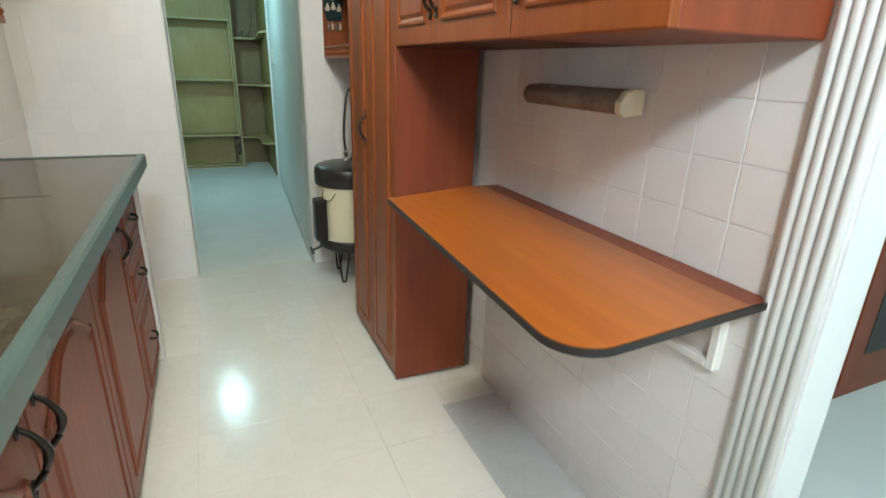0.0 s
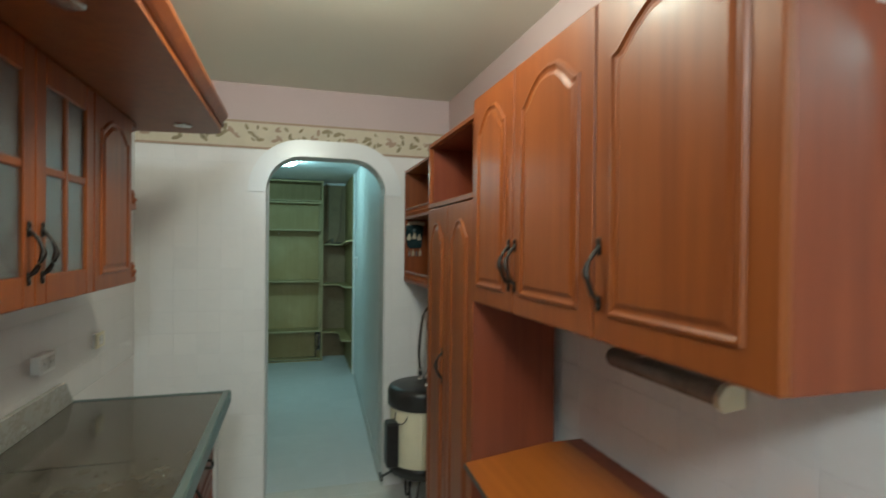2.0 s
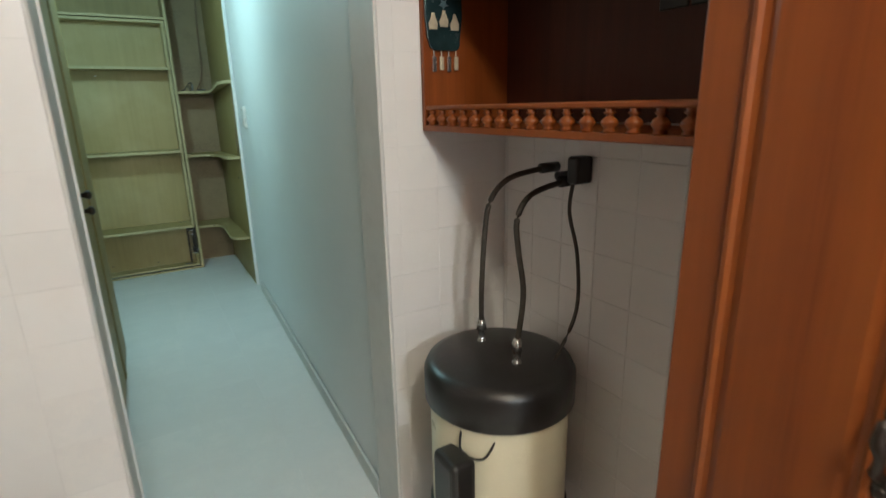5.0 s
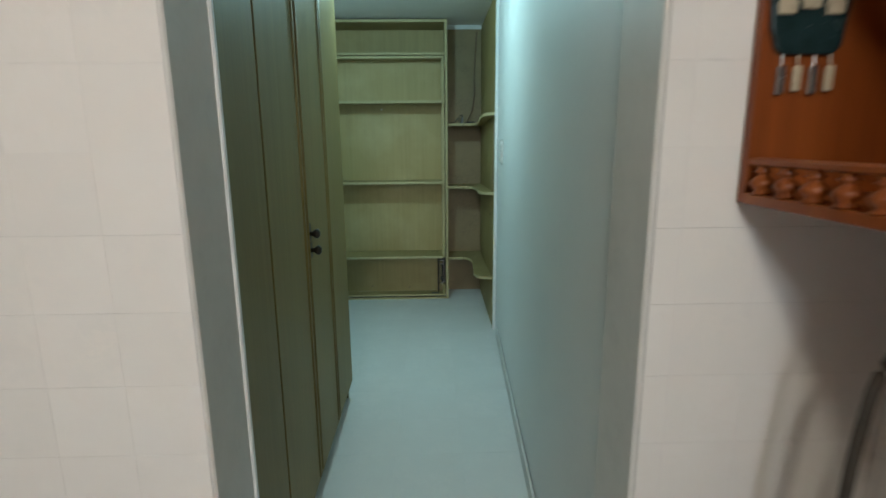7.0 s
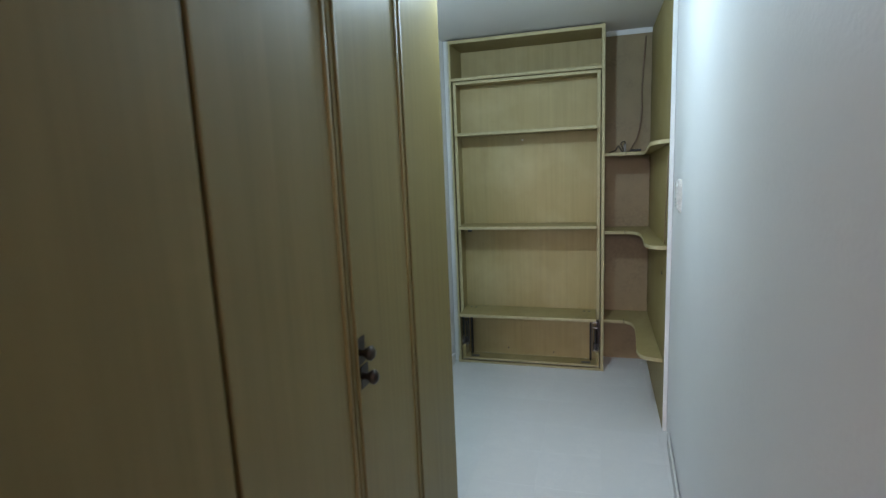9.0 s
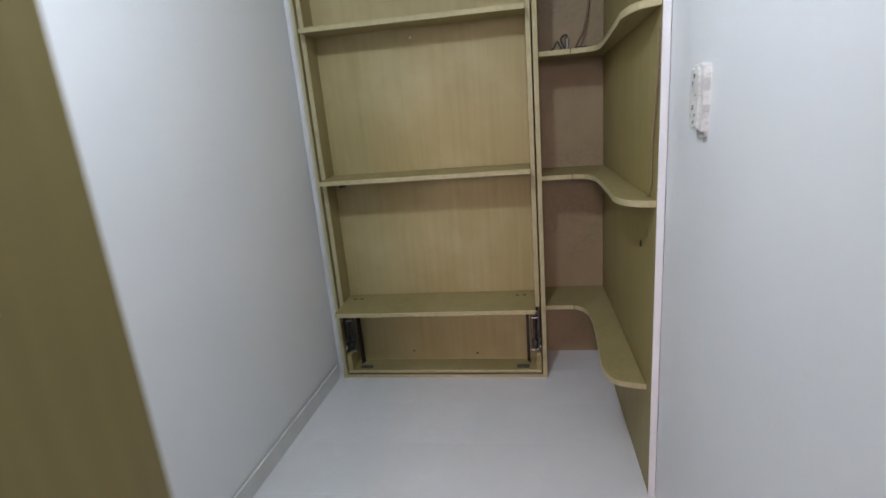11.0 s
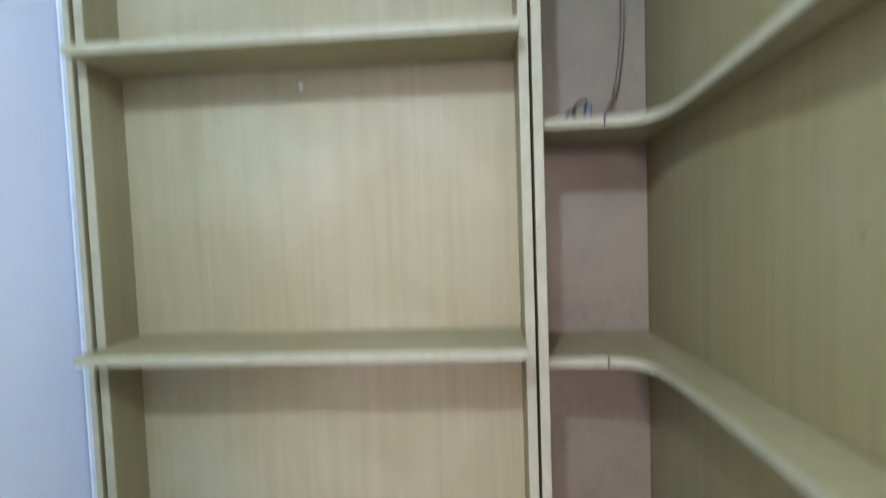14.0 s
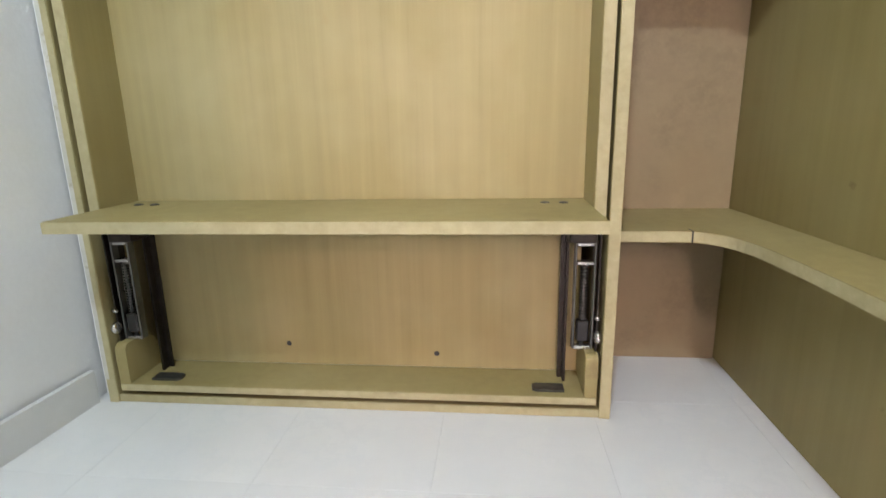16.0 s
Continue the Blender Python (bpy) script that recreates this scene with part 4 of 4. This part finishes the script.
# ---- pantry ----
# closet along the corridor
CX, CY0, CY1 = -0.07, 0.168, 1.870
clo = thing("closet", (-0.3, 0.9, 0), "olive ash veneer closet with folding doors along the passage", "closet")
panels("carcass_board", clo, CLOSET_ASH, (-0.573, CX - 0.024, CY0, CY0 + 0.018, 0, PANTRY_H - 0.002), (-0.573, CX - 0.024, CY1 - 0.018, CY1, 0, PANTRY_H - 0.002), (-0.573, CX - 0.05, CY0 + 0.018, CY1 - 0.018, 0.0, 0.09), (-0.573, CX - 0.024, CY0 + 0.018, CY1 - 0.018, 2.30, PANTRY_H - 0.002), (-0.573, -0.563, CY0 + 0.018, CY1 - 0.018, 0.09, 2.30))
for y0, y1 in ((CY0, 0.622), (0.634, 1.031), (1.036, 1.439), (1.446, CY1)):
    part("door_leaf", box(CX - 0.022, CX, y0, y1, 0.10, PANTRY_H - 0.006, 0.003, 2), CLOSET_ASH, clo)
# added black strip, paints the shade seen through the gap between leaves
part("door_gap", box(CX - 0.030, CX - 0.0225, 0.605, 0.650, 0.10, PANTRY_H - 0.006), EDGE, clo, "black strip standing in for the shade in the door gap")
for y in (1.011, 1.057, 1.426, 1.460):
    part("bead", tube(bmesh.new(), [(CX + 0.001, y, 0.12), (CX + 0.001, y, 2.33)], 0.006, 8), CLOSET_ASH, clo, "half-round door bead", smooth=True)
for z in (1.066, 1.003):
    bm = bmesh.new()
    lathe(bm, (0, 0, 0), [(0.010, 0), (0.008, 0.014), (0.017, 0.026), (0.018, 0.034), (0.008, 0.042)], 14)
    bmesh.ops.rotate(bm, verts=bm.verts, cent=(0, 0, 0), matrix=Matrix.Rotation(radians(90), 3, "Y"))
    bmesh.ops.translate(bm, verts=bm.verts, vec=(CX, 1.072 if z > 1.02 else 1.082, z))
    part("knob", bm, BRONZE, clo, "dark round door knob", smooth=True)
panels("lock_plate", clo, BRONZE, (CX, CX + 0.003, 1.062, 1.102, 1.035, 1.10), (CX, CX + 0.003, 1.072, 1.112, 0.972, 1.029), bevel=0.001, label="dark lock plate")

# fold-away bed front with shelves, at the end of the passage
BF0, BB = 3.652, REAR_Y - 0.002
AB = ALCOVE_Y - 0.002
BL, BR = -0.531, 0.529
bk = thing("bookcase", (0, 3.8, 0), "pale ash bookcase front of a fold-away wall bed", "bookcase")
part("side_panel", box(BL, BL + 0.022, BF0, BB, 0, 2.347, 0.0015), ASH, bk)
part("side_panel", box(BR - 0.022, BR, BF0, BB, 0, 2.347, 0.0015), ASH, bk)
part("top_panel", box(BL + 0.022, BR - 0.022, BF0, BB, 2.322, 2.345, 0.0015), ASH, bk)
part("top_box_floor", box(BL + 0.022, BR - 0.022, BF0, BB, 2.072, 2.093, 0.0015), ASH, bk)
part("top_box_back", box(BL + 0.022, BR - 0.022, 3.966, 3.976, 2.093, 2.322), ASH_BACK, bk)
part("plinth", box(BL + 0.022, BR - 0.022, BF0 + 0.004, BF0 + 0.022, 0.0, 0.018, 0.0015), ASH, bk)
IL, IR, BACK_Y = -0.498, 0.501, 3.767
inner = part("bed_frame", boxes((IL, IL + 0.022, BF0, 3.86, 0.38, 2.066), (IR - 0.022, IR, BF0, 3.86, 0.38, 2.066), (IL + 0.022, IR - 0.022, BF0, 3.86, 2.045, 2.066), bevel=0.0015), ASH, bk)
part("back_panel", box(IL + 0.022, IR - 0.022, BACK_Y, BACK_Y + 0.012, 0.046, 2.045), ASH_BACK, bk, "water-stained pale back panel")
for z, y in ((1.689, 3.578), (1.034, 3.553), (0.403, 3.512)):
    part("shelf", box(IL + 0.023, IR - 0.023, y, BACK_Y - 0.002, z, z + 0.022, 0.003, 2), ASH, bk)
part("bottom_tray", box(IL, IR, BF0 - 0.002, BACK_Y, 0.030, 0.046, 0.0015), ASH, bk)
for x0 in (IL, IR - 0.024):
    cheek = [(BF0 - 0.002, 0.046), (BF0 - 0.002, 0.122)] + arc(BF0 + 0.012, 0.122, 0.014, 180, 90, 4) + arc(BF0 + 0.050, 0.076, 0.060, 90, 0, 6) + [(BF0 + 0.110, 0.046)]
    part("tray_cheek", prism(cheek, "x", x0, x0 + 0.024, 0.0015), ASH, bk, "rounded end of the tray")
for s, xo in ((1, IL + 0.010), (-1, IR - 0.010)):
    part("outer_rail", box(xo - 0.002, xo + 0.002, 3.676, 3.696, 0.138, 0.402, 0.001), STEEL, bk, "steel slide rail")
    part("inner_rail", box(xo + s * 0.036 - 0.002, xo + s * 0.036 + 0.002, 3.676, 3.696, 0.138, 0.352, 0.001), STEEL, bk, "steel slide rail")
    for z in (0.136, 0.308, 0.345):
        part("cross_bar", box(min(xo, xo + s * 0.036) + 0.0021, max(xo, xo + s * 0.036) - 0.0021, 3.678, 3.694, z, z + 0.007, 0.001), CHROME, bk, "steel cross bar")
    part("guide_rod", tube(bmesh.new(), [(xo + s * 0.018, 3.686, 0.143), (xo + s * 0.018, 3.686, 0.308)], 0.0042, 8), STEEL, bk, "steel guide rod", smooth=True)
    part("spring", tube(bmesh.new(), [(xo + s * 0.018 + 0.0075 * math.cos(k * 1.25), 3.686 + 0.0075 * math.sin(k * 1.25), 0.196 + k * 0.0012) for k in range(92)], 0.0016, 5), STEEL, bk, "coil spring", smooth=True)
    part("slide_block", box(xo + s * 0.018 - 0.012, xo + s * 0.018 + 0.012, 3.677, 3.695, 0.152, 0.196, 0.003), BLACK_PLASTIC, bk, "dark slide block")
    part("top_bracket", box(min(xo, xo + s * 0.05), max(xo, xo + s * 0.05), 3.672, 3.73, 0.352, 0.402, 0.002), BRONZE, bk, "dark top bracket")
    part("side_plate", box(xo - s * 0.007 - 0.0015, xo - s * 0.007 + 0.0015, 3.668, 3.722, 0.125, 0.402), BRONZE, bk, "dark steel side plate")
    part("folding_leg", boxes((xo + s * 0.046 - 0.0025, xo + s * 0.046 + 0.0025, 3.714, 3.735, 0.047, 0.402), (min(xo + s * 0.046, xo + s * 0.058), max(xo + s * 0.046, xo + s * 0.058), 3.732, 3.737, 0.047, 0.402)), BRONZE, bk, "dark folding leg angle")
    part("foot_plate", prism([(xo + s * 0.050, 3.668), (xo + s * 0.106, 3.668), (xo + s * 0.113, 3.674), (xo + s * 0.113, 3.690), (xo + s * 0.106, 3.696), (xo + s * 0.050, 3.696)], "z", 0.0462, 0.0515), STEEL, bk, "steel foot plate")
    for z, y, r in ((0.168, 3.664, 0.013), (0.130, 3.668, 0.006), (0.205, 3.668, 0.005)):
        bm = bmesh.new()
        lathe(bm, (0, 0, 0), [(r * 0.4, -0.006), (r * 0.93, -0.004), (r, 0.0), (r * 0.93, 0.004), (r * 0.4, 0.006)], 14)
        bmesh.ops.rotate(bm, verts=bm.verts, cent=(0, 0, 0), matrix=Matrix.Rotation(radians(90), 3, "Y"))
        bmesh.ops.translate(bm, verts=bm.verts, vec=(xo - s * 0.008, y, z))
        part("roller" if r > 0.01 else "rivet", bm, CHROME, bk, "bright steel roller" if r > 0.01 else "bright rivet head", smooth=True)
for x in (IL + 0.07, IL + 0.105, IR - 0.105, IR - 0.07):
    part("screw_cap", lathe(bmesh.new(), (x, 3.70, 0.425), [(0.009, 0), (0.009, 0.0015), (0.004, 0.003)], 12), PLASTIC_DARK, bk, "dark screw cap")
for x, z in ((-0.165, 0.095), (0.174, 0.078), (-0.03, 1.65)):
    bm = bmesh.new()
    lathe(bm, (0, 0, 0), [(0.006, 0), (0.004, 0.002)], 10)
    bmesh.ops.rotate(bm, verts=bm.verts, cent=(0, 0, 0), matrix=Matrix.Rotation(radians(90), 3, "X"))
    bmesh.ops.translate(bm, verts=bm.verts, vec=(x, BACK_Y, z))
    part("screw_hole", bm, PLASTIC_DARK if z < 1 else PAPER, bk)
part("edge_band", box(BL - 0.0005, BL + 0.0085, BF0 - 0.0015, BF0 + 0.0005, 0.055, 2.345), DULL_EDGE, bk, "dull whitish front edge")
panels("edge_band", bk, ASH_EDGE, (BL + 0.001, BL + 0.021, BF0 - 0.0015, BF0 + 0.0005, 0.001, 0.055), (BL + 0.0085, BL + 0.021, BF0 - 0.0015, BF0 + 0.0005, 0.055, 2.345), (BR - 0.021, BR - 0.001, BF0 - 0.0015, BF0 + 0.0005, 0.001, 2.345), (IL + 0.001, IL + 0.021, BF0 - 0.0015, BF0 + 0.0005, 0.381, 2.064), (IR - 0.021, IR - 0.001, BF0 - 0.0015, BF0 + 0.0005, 0.381, 2.064), (IL + 0.022, IR - 0.022, BF0 - 0.0015, BF0 + 0.0005, 2.046, 2.065), (BL + 0.022, BR - 0.022, BF0 - 0.0015, BF0 + 0.0005, 2.073, 2.092), (BL + 0.022, BR - 0.022, BF0 - 0.0015, BF0 + 0.0005, 2.323, 2.344), (IL + 0.001, IR - 0.001, BF0 - 0.0035, BF0 - 0.0015, 0.031, 0.045), (BL + 0.022, BR - 0.022, BF0 + 0.0025, BF0 + 0.0045, 0.001, 0.017), *[(IL + 0.024, IR - 0.024, y - 0.0015, y + 0.001, z + 0.001, z + 0.021) for z, y in ((1.689, 3.578), (1.034, 3.553), (0.403, 3.512))], label="pale worn front edge")
part("corner_bracket", box(IL + 0.05, IL + 0.08, BACK_Y - 0.03, BACK_Y - 0.002, 0.995, 1.032, 0.003), PLASTIC_DARK, bk, "black plastic corner bracket")
structure(part("trim_filler", box(-0.566, BL - 0.001, BF0 + 0.035, BF0 + 0.05, 0.0, PANTRY_H - 0.002), WHITE_PAINT), "white filler strip beside the bookcase")

# corner shelves with a tall side panel
PX = 0.828


def panel_x(y):
    """The side panel's face, which follows the slanting wall."""
    return PX + (y - 2.87) * 0.0095


cs = thing("corner_shelf", (0.75, 3.4, 0), "olive ash corner shelf with curved boards and side panel", "shelf")
part("side_panel", prism([(PX, 2.874), (panel_x(BB), BB), (panel_x(BB) + 0.016, BB), (PX + 0.016, 2.874)], "z", 0.0, PANTRY_H - 0.003, 0.0015), ASH_SIDE, cs)
part("edge_strip", box(PX - 0.001, PX + 0.0205, 2.866, 2.873, 0.0, PANTRY_H - 0.003, 0.001), WHITE_PAINT, cs, "white painted edge strip")


def shelf_board(z, y_end, leg, lift=0.0):
    x1 = panel_x(y_end) - 0.001
    edge = [(BR + 0.001, 3.68), (0.64, 3.68)]
    edge += [(p.x, p.y) for p in smooth_path([(0.66, 3.68, 0), (leg - 0.035, 3.665, 0), (leg - 0.002, 3.60, 0), (leg + 0.002, 3.45, 0), (leg - 0.012, y_end + 0.24, 0), (leg - 0.016, y_end + 0.13, 0), (leg + 0.010, y_end + 0.035, 0), (x1, y_end, 0)], 5)]
    outline = edge + [(panel_x(AB) - 0.001, AB - 0.007), (BR + 0.001, AB - 0.007)]
    bm = prism(outline, "z", z - 0.022, z, 0.0025)
    for v in bm.verts:
        v.co.z += lift * max(0.0, 3.6 - v.co.y) / 0.66
    bd = part("board", bm, ASH, cs)
    rim = [(BR + 0.0015, 3.679), (0.64, 3.679)] + [(x - 0.0007, y - 0.0013) for x, y in edge[2:]]
    strip = prism(rim + [(x + 0.004, y + 0.004) for x, y in reversed(edge[2:])] + [(0.64, 3.684), (BR + 0.0015, 3.684)], "z", z - 0.0205, z - 0.0015)
    for v in strip.verts:
        v.co.z += lift * max(0.0, 3.6 - v.co.y) / 0.66
    part("edge_band", strip, ASH_EDGE, bd, "pale worn front edge")
    part("board_joint", box(0.6615, 0.6640, 3.6762, 3.70, z - 0.021, z + 0.0006), EDGE, bd)
    return bd


shelf_board(1.530, 2.885, 0.765, 0.045)
shelf_board(1.002, 2.885, 0.748, 0.025)
shelf_board(0.374, 2.94, 0.722, 0.015)
part("rear_panel", box(BR + 0.001, panel_x(AB) - 0.002, AB - 0.006, AB + 0.012, 0.0, PANTRY_H - 0.004), plain("pink_beige_rear_board", (0.295, 0.213, 0.117), 0.6, 0, 0.25, 4.5, 60, 0.15), cs, "pinkish beige rear board")
part("hole_plug", lathe(bmesh.new(), (0.790, 3.27, 1.5525), [(0.024, 0), (0.024, 0.003), (0.016, 0.004)], 18), ASH_BACK, cs, "pale cable hole cover")
bm = bmesh.new()
lathe(bm, (0, 0, 0), [(0.012, 0), (0.009, 0.003)], 12)
bmesh.ops.rotate(bm, verts=bm.verts, cent=(0, 0, 0), matrix=Matrix.Rotation(radians(-90), 3, "Y"))
bmesh.ops.translate(bm, verts=bm.verts, vec=(panel_x(3.075), 3.075, 0.845))
part("knot", bm, BRONZE, cs)

# cables and a small adapter on the upper corner board
ad = thing("cable_box", (0.73, 3.86, 1.53), "small black cable adapter lying on the corner shelf", "adapter")
part("case", box(0.70, 0.77, 3.84, 3.885, 1.5302, 1.548, 0.006, 2), BLACK_PLASTIC, ad)
part("label", box(0.73, 0.766, 3.845, 3.88, 1.548, 1.5486), PAPER, ad, "white label")
cb = thing("cable", (0.79, 3.93, 1.54), "brown telephone cable hanging down the alcove wall", "cable", "loose cables")
part("cord", tube(bmesh.new(), smooth_path([(0.795, 3.936, 2.30), (0.785, 3.936, 2.15), (0.775, 3.934, 1.95), (0.775, 3.93, 1.80), (0.755, 3.92, 1.65), (0.715, 3.89, 1.565), (0.70, 3.87, 1.54)], 5), 0.0055, 7), plain("brown_cable", (0.20, 0.12, 0.07), 0.5), cb, smooth=True)
cb = thing("cable", (0.64, 3.88, 1.54), "tangle of dark cable ends on the corner shelf", "cable", "loose cables")
part("cord", tube(bmesh.new(), smooth_path([(0.56, 3.90, 1.534), (0.60, 3.86, 1.545), (0.62, 3.84, 1.575), (0.635, 3.85, 1.555), (0.65, 3.83, 1.535), (0.665, 3.86, 1.60), (0.64, 3.90, 1.59), (0.67, 3.90, 1.536), (0.70, 3.865, 1.536)], 5), 0.004, 6), plain("dark_cable", (0.06, 0.05, 0.04), 0.5), cb, smooth=True)
part("jack", box(0.655, 0.672, 3.835, 3.85, 1.5302, 1.59, 0.003), STEEL, cb, "metal jack")
cb = thing("cable", (0.81, 2.86, 1.0), "thin brown cable hanging along the side panel", "cable", "loose cables")
part("cord", tube(bmesh.new(), smooth_path([(PX - 0.003, 2.895, 1.50), (PX - 0.004, 2.895, 1.35), (PX - 0.006, 2.925, 1.18), (PX - 0.006, 2.93, 1.05), (PX - 0.01, 2.965, 1.024)], 5), 0.003, 6), plain("thin_brown_cable", (0.22, 0.15, 0.09), 0.5), cb, smooth=True)

# spattered wall plate on the right pantry wall
wx = 0.718 + (2.544 - 0.16) / 2.58 * 0.130
ol = thing("wall_switch", (wx, 2.544, 1.315), "white wall plate with rough edges and dried paint spatter", "switch")
rough_edge = [(2.508, 1.251), (2.524, 1.257), (2.54, 1.25), (2.563, 1.254), (2.58, 1.251), (2.583, 1.277), (2.58, 1.303), (2.584, 1.33), (2.58, 1.357), (2.583, 1.383), (2.566, 1.389), (2.548, 1.384), (2.528, 1.391), (2.51, 1.385), (2.506, 1.36), (2.509, 1.333), (2.505, 1.305), (2.509, 1.277)]
part("plate", prism(rough_edge, "x", wx - 0.017, wx + 0.004, 0.002), STAINED, ol)
part("cover", prism([(2.545 + (y - 2.545) * 0.72 + 0.008, 1.319 + (z - 1.319) * 0.9) for y, z in rough_edge], "x", wx - 0.021, wx - 0.0165, 0.0015), STAINED, ol, "white cover piece")
for y, z, w, h in ((2.554, 1.365, 0.010, 0.012), (2.563, 1.35, 0.006, 0.014), (2.541, 1.327, 0.005, 0.006), (2.558, 1.301, 0.012, 0.016), (2.544, 1.285, 0.010, 0.008), (2.551, 1.269, 0.008, 0.012)):
    part("socket_hole", prism([(y + w / 2 * math.cos(k * 0.9) * random.uniform(0.6, 1.2), z + h / 2 * math.sin(k * 0.9) * random.uniform(0.6, 1.2)) for k in range(7)], "x", wx - 0.0216, wx - 0.0205), STEEL, ol, "dark hole or smudge")
part("paint_drip", prism([(2.512, 1.241), (2.533, 1.236), (2.558, 1.24), (2.576, 1.252), (2.512, 1.253)], "x", wx - 0.008, wx + 0.004), STAINED, ol)


# ---- tiles, each a piece of its own ----
def tile_meshes(axis, thick, material, fine=False, chamfer=0.0003):
    cache = {}

    def get(w, h):
        key = (round(w, 3), round(h, 3))
        if key not in cache:
            g = 0.0011 if axis != "z" else 0.0008
            g = 0.0004 if fine else (0.0003 if chamfer < 0.0006 and axis != "z" else g)
            bm = bmesh.new()
            a, b = (w - g) / 2, (h - g) / 2
            c = chamfer if axis != "z" else (0.0003 if fine else 0.0005)
            lo = [(-a, -b), (a, -b), (a, b), (-a, b)]
            hi = [(-a + c, -b + c), (a - c, -b + c), (a - c, b - c), (-a + c, b - c)]
            rings = [[(p, 0.0) for p in lo], [(p, thick - (c if thick > 0 else -c) * 0.6) for p in lo], [(p, thick) for p in hi]]
            place = {"x": lambda p, d: (d, p[0], p[1]), "y": lambda p, d: (p[0], -d, p[1]), "z": lambda p, d: (p[0], p[1], d)}[axis]
            vs = [[bm.verts.new(place(p, d)) for p, d in r] for r in rings]
            for r0, r1 in zip(vs, vs[1:]):
                for i in range(4):
                    bm.faces.new((r0[i], r0[(i + 1) % 4], r1[(i + 1) % 4], r1[i]))
            bm.faces.new(vs[-1])
            bmesh.ops.recalc_face_normals(bm, faces=bm.faces)
            me = bpy.data.meshes.new("tile")
            bm.to_mesh(me)
            bm.free()
            me.materials.append(material)
            cache[key] = me
        return cache[key]
    return get


def cuts(lo, hi, start, pitch):
    """Joint lines from lo to hi on the grid start + k * pitch."""
    k = math.floor((lo - start) / pitch) + 1
    out = [lo]
    while start + k * pitch < hi - 0.004:
        if start + k * pitch - out[-1] > 0.012:
            out.append(start + k * pitch)
        k += 1
    return out + [hi]


def lay(parent, get, us, vs, place, keep=lambda u0, u1, v0, v1: True, jitter=0.0):
    for u0, u1 in zip(us, us[1:]):
        for v0, v1 in zip(vs, vs[1:]):
            if not keep(u0, u1, v0, v1):
                continue
            ob = new("tile", get(u1 - u0, v1 - v0))
            ob.parent = parent
            ob.location = place((u0 + u1) / 2, (v0 + v1) / 2)
            if jitter:
                ob.rotation_euler = [random.gauss(0, jitter) for _ in range(3)]


P, Z0 = 0.1235, 1.258
shell = {o.name: o for o in scene.objects}


def off_arch(u0, u1, v0, v1):
    return not (u1 > 0.005 and u0 < 0.707 and v0 < 2.055)


get = tile_meshes("y", 0.0018, WALL_TILE)
rows = cuts(0.0, 2.085, Z0, P)
lay(shell["wall_back"], get, cuts(XL, 0.0, 0.0, P), rows, lambda u, v: (u, 0.002, v), off_arch, 0.0006)
lay(shell["wall_back"], get, cuts(0.712, XR, 0.76, P), rows, lambda u, v: (u, 0.002, v), off_arch, 0.0006)
get = tile_meshes("x", 0.0018, WALL_TILE)
lay(shell["wall_left"], get, cuts(-2.75, 0.0, 0.0, P), cuts(0.90, 2.12, Z0, P), lambda u, v: (XL - 0.002, u, v), jitter=0.0006)
getr = tile_meshes("x", -0.0024, WALL_TILE, False, 0.0017)
lay(shell["wall_right"], getr, cuts(-2.718, -1.44, -2.484, P), cuts(0.0, 1.35, 0.985, P), lambda u, v: (XR + 0.002, u, v), jitter=0.0012)
lay(shell["wall_right"], getr, cuts(-0.87, 0.0, -2.484, P), cuts(0.0, 1.35, 0.985, P), lambda u, v: (XR + 0.002, u, v), jitter=0.0012)
lay(shell["wall_right"], getr, [-2.74, -2.712], cuts(1.35, 2.06, 0.97, P), lambda u, v: (XR + 0.002, u, v), jitter=0.001)
get = tile_meshes("z", 0.003, FLOOR_TILE)
FP = 0.3025
lay(shell["floor"], get, cuts(XL, XR + 0.095, 0.006, FP), cuts(-3.9, 0.08, -1.28, FP), lambda u, v: (u, v, -0.003), jitter=0.0004)
getp = tile_meshes("z", 0.003, PANTRY_TILE, True)
lay(shell["floor"], getp, cuts(-0.7, 0.86, 0.2, 0.3), cuts(0.08, REAR_Y, 3.42, 0.3), lambda u, v: (u, v, -0.003), jitter=0.0004)
lay(shell["floor"], getp, cuts(XR + 0.095, 3.4, 0.2, 0.6), cuts(-4.4, -0.6, -0.6, 0.6), lambda u, v: (u, v, -0.003))
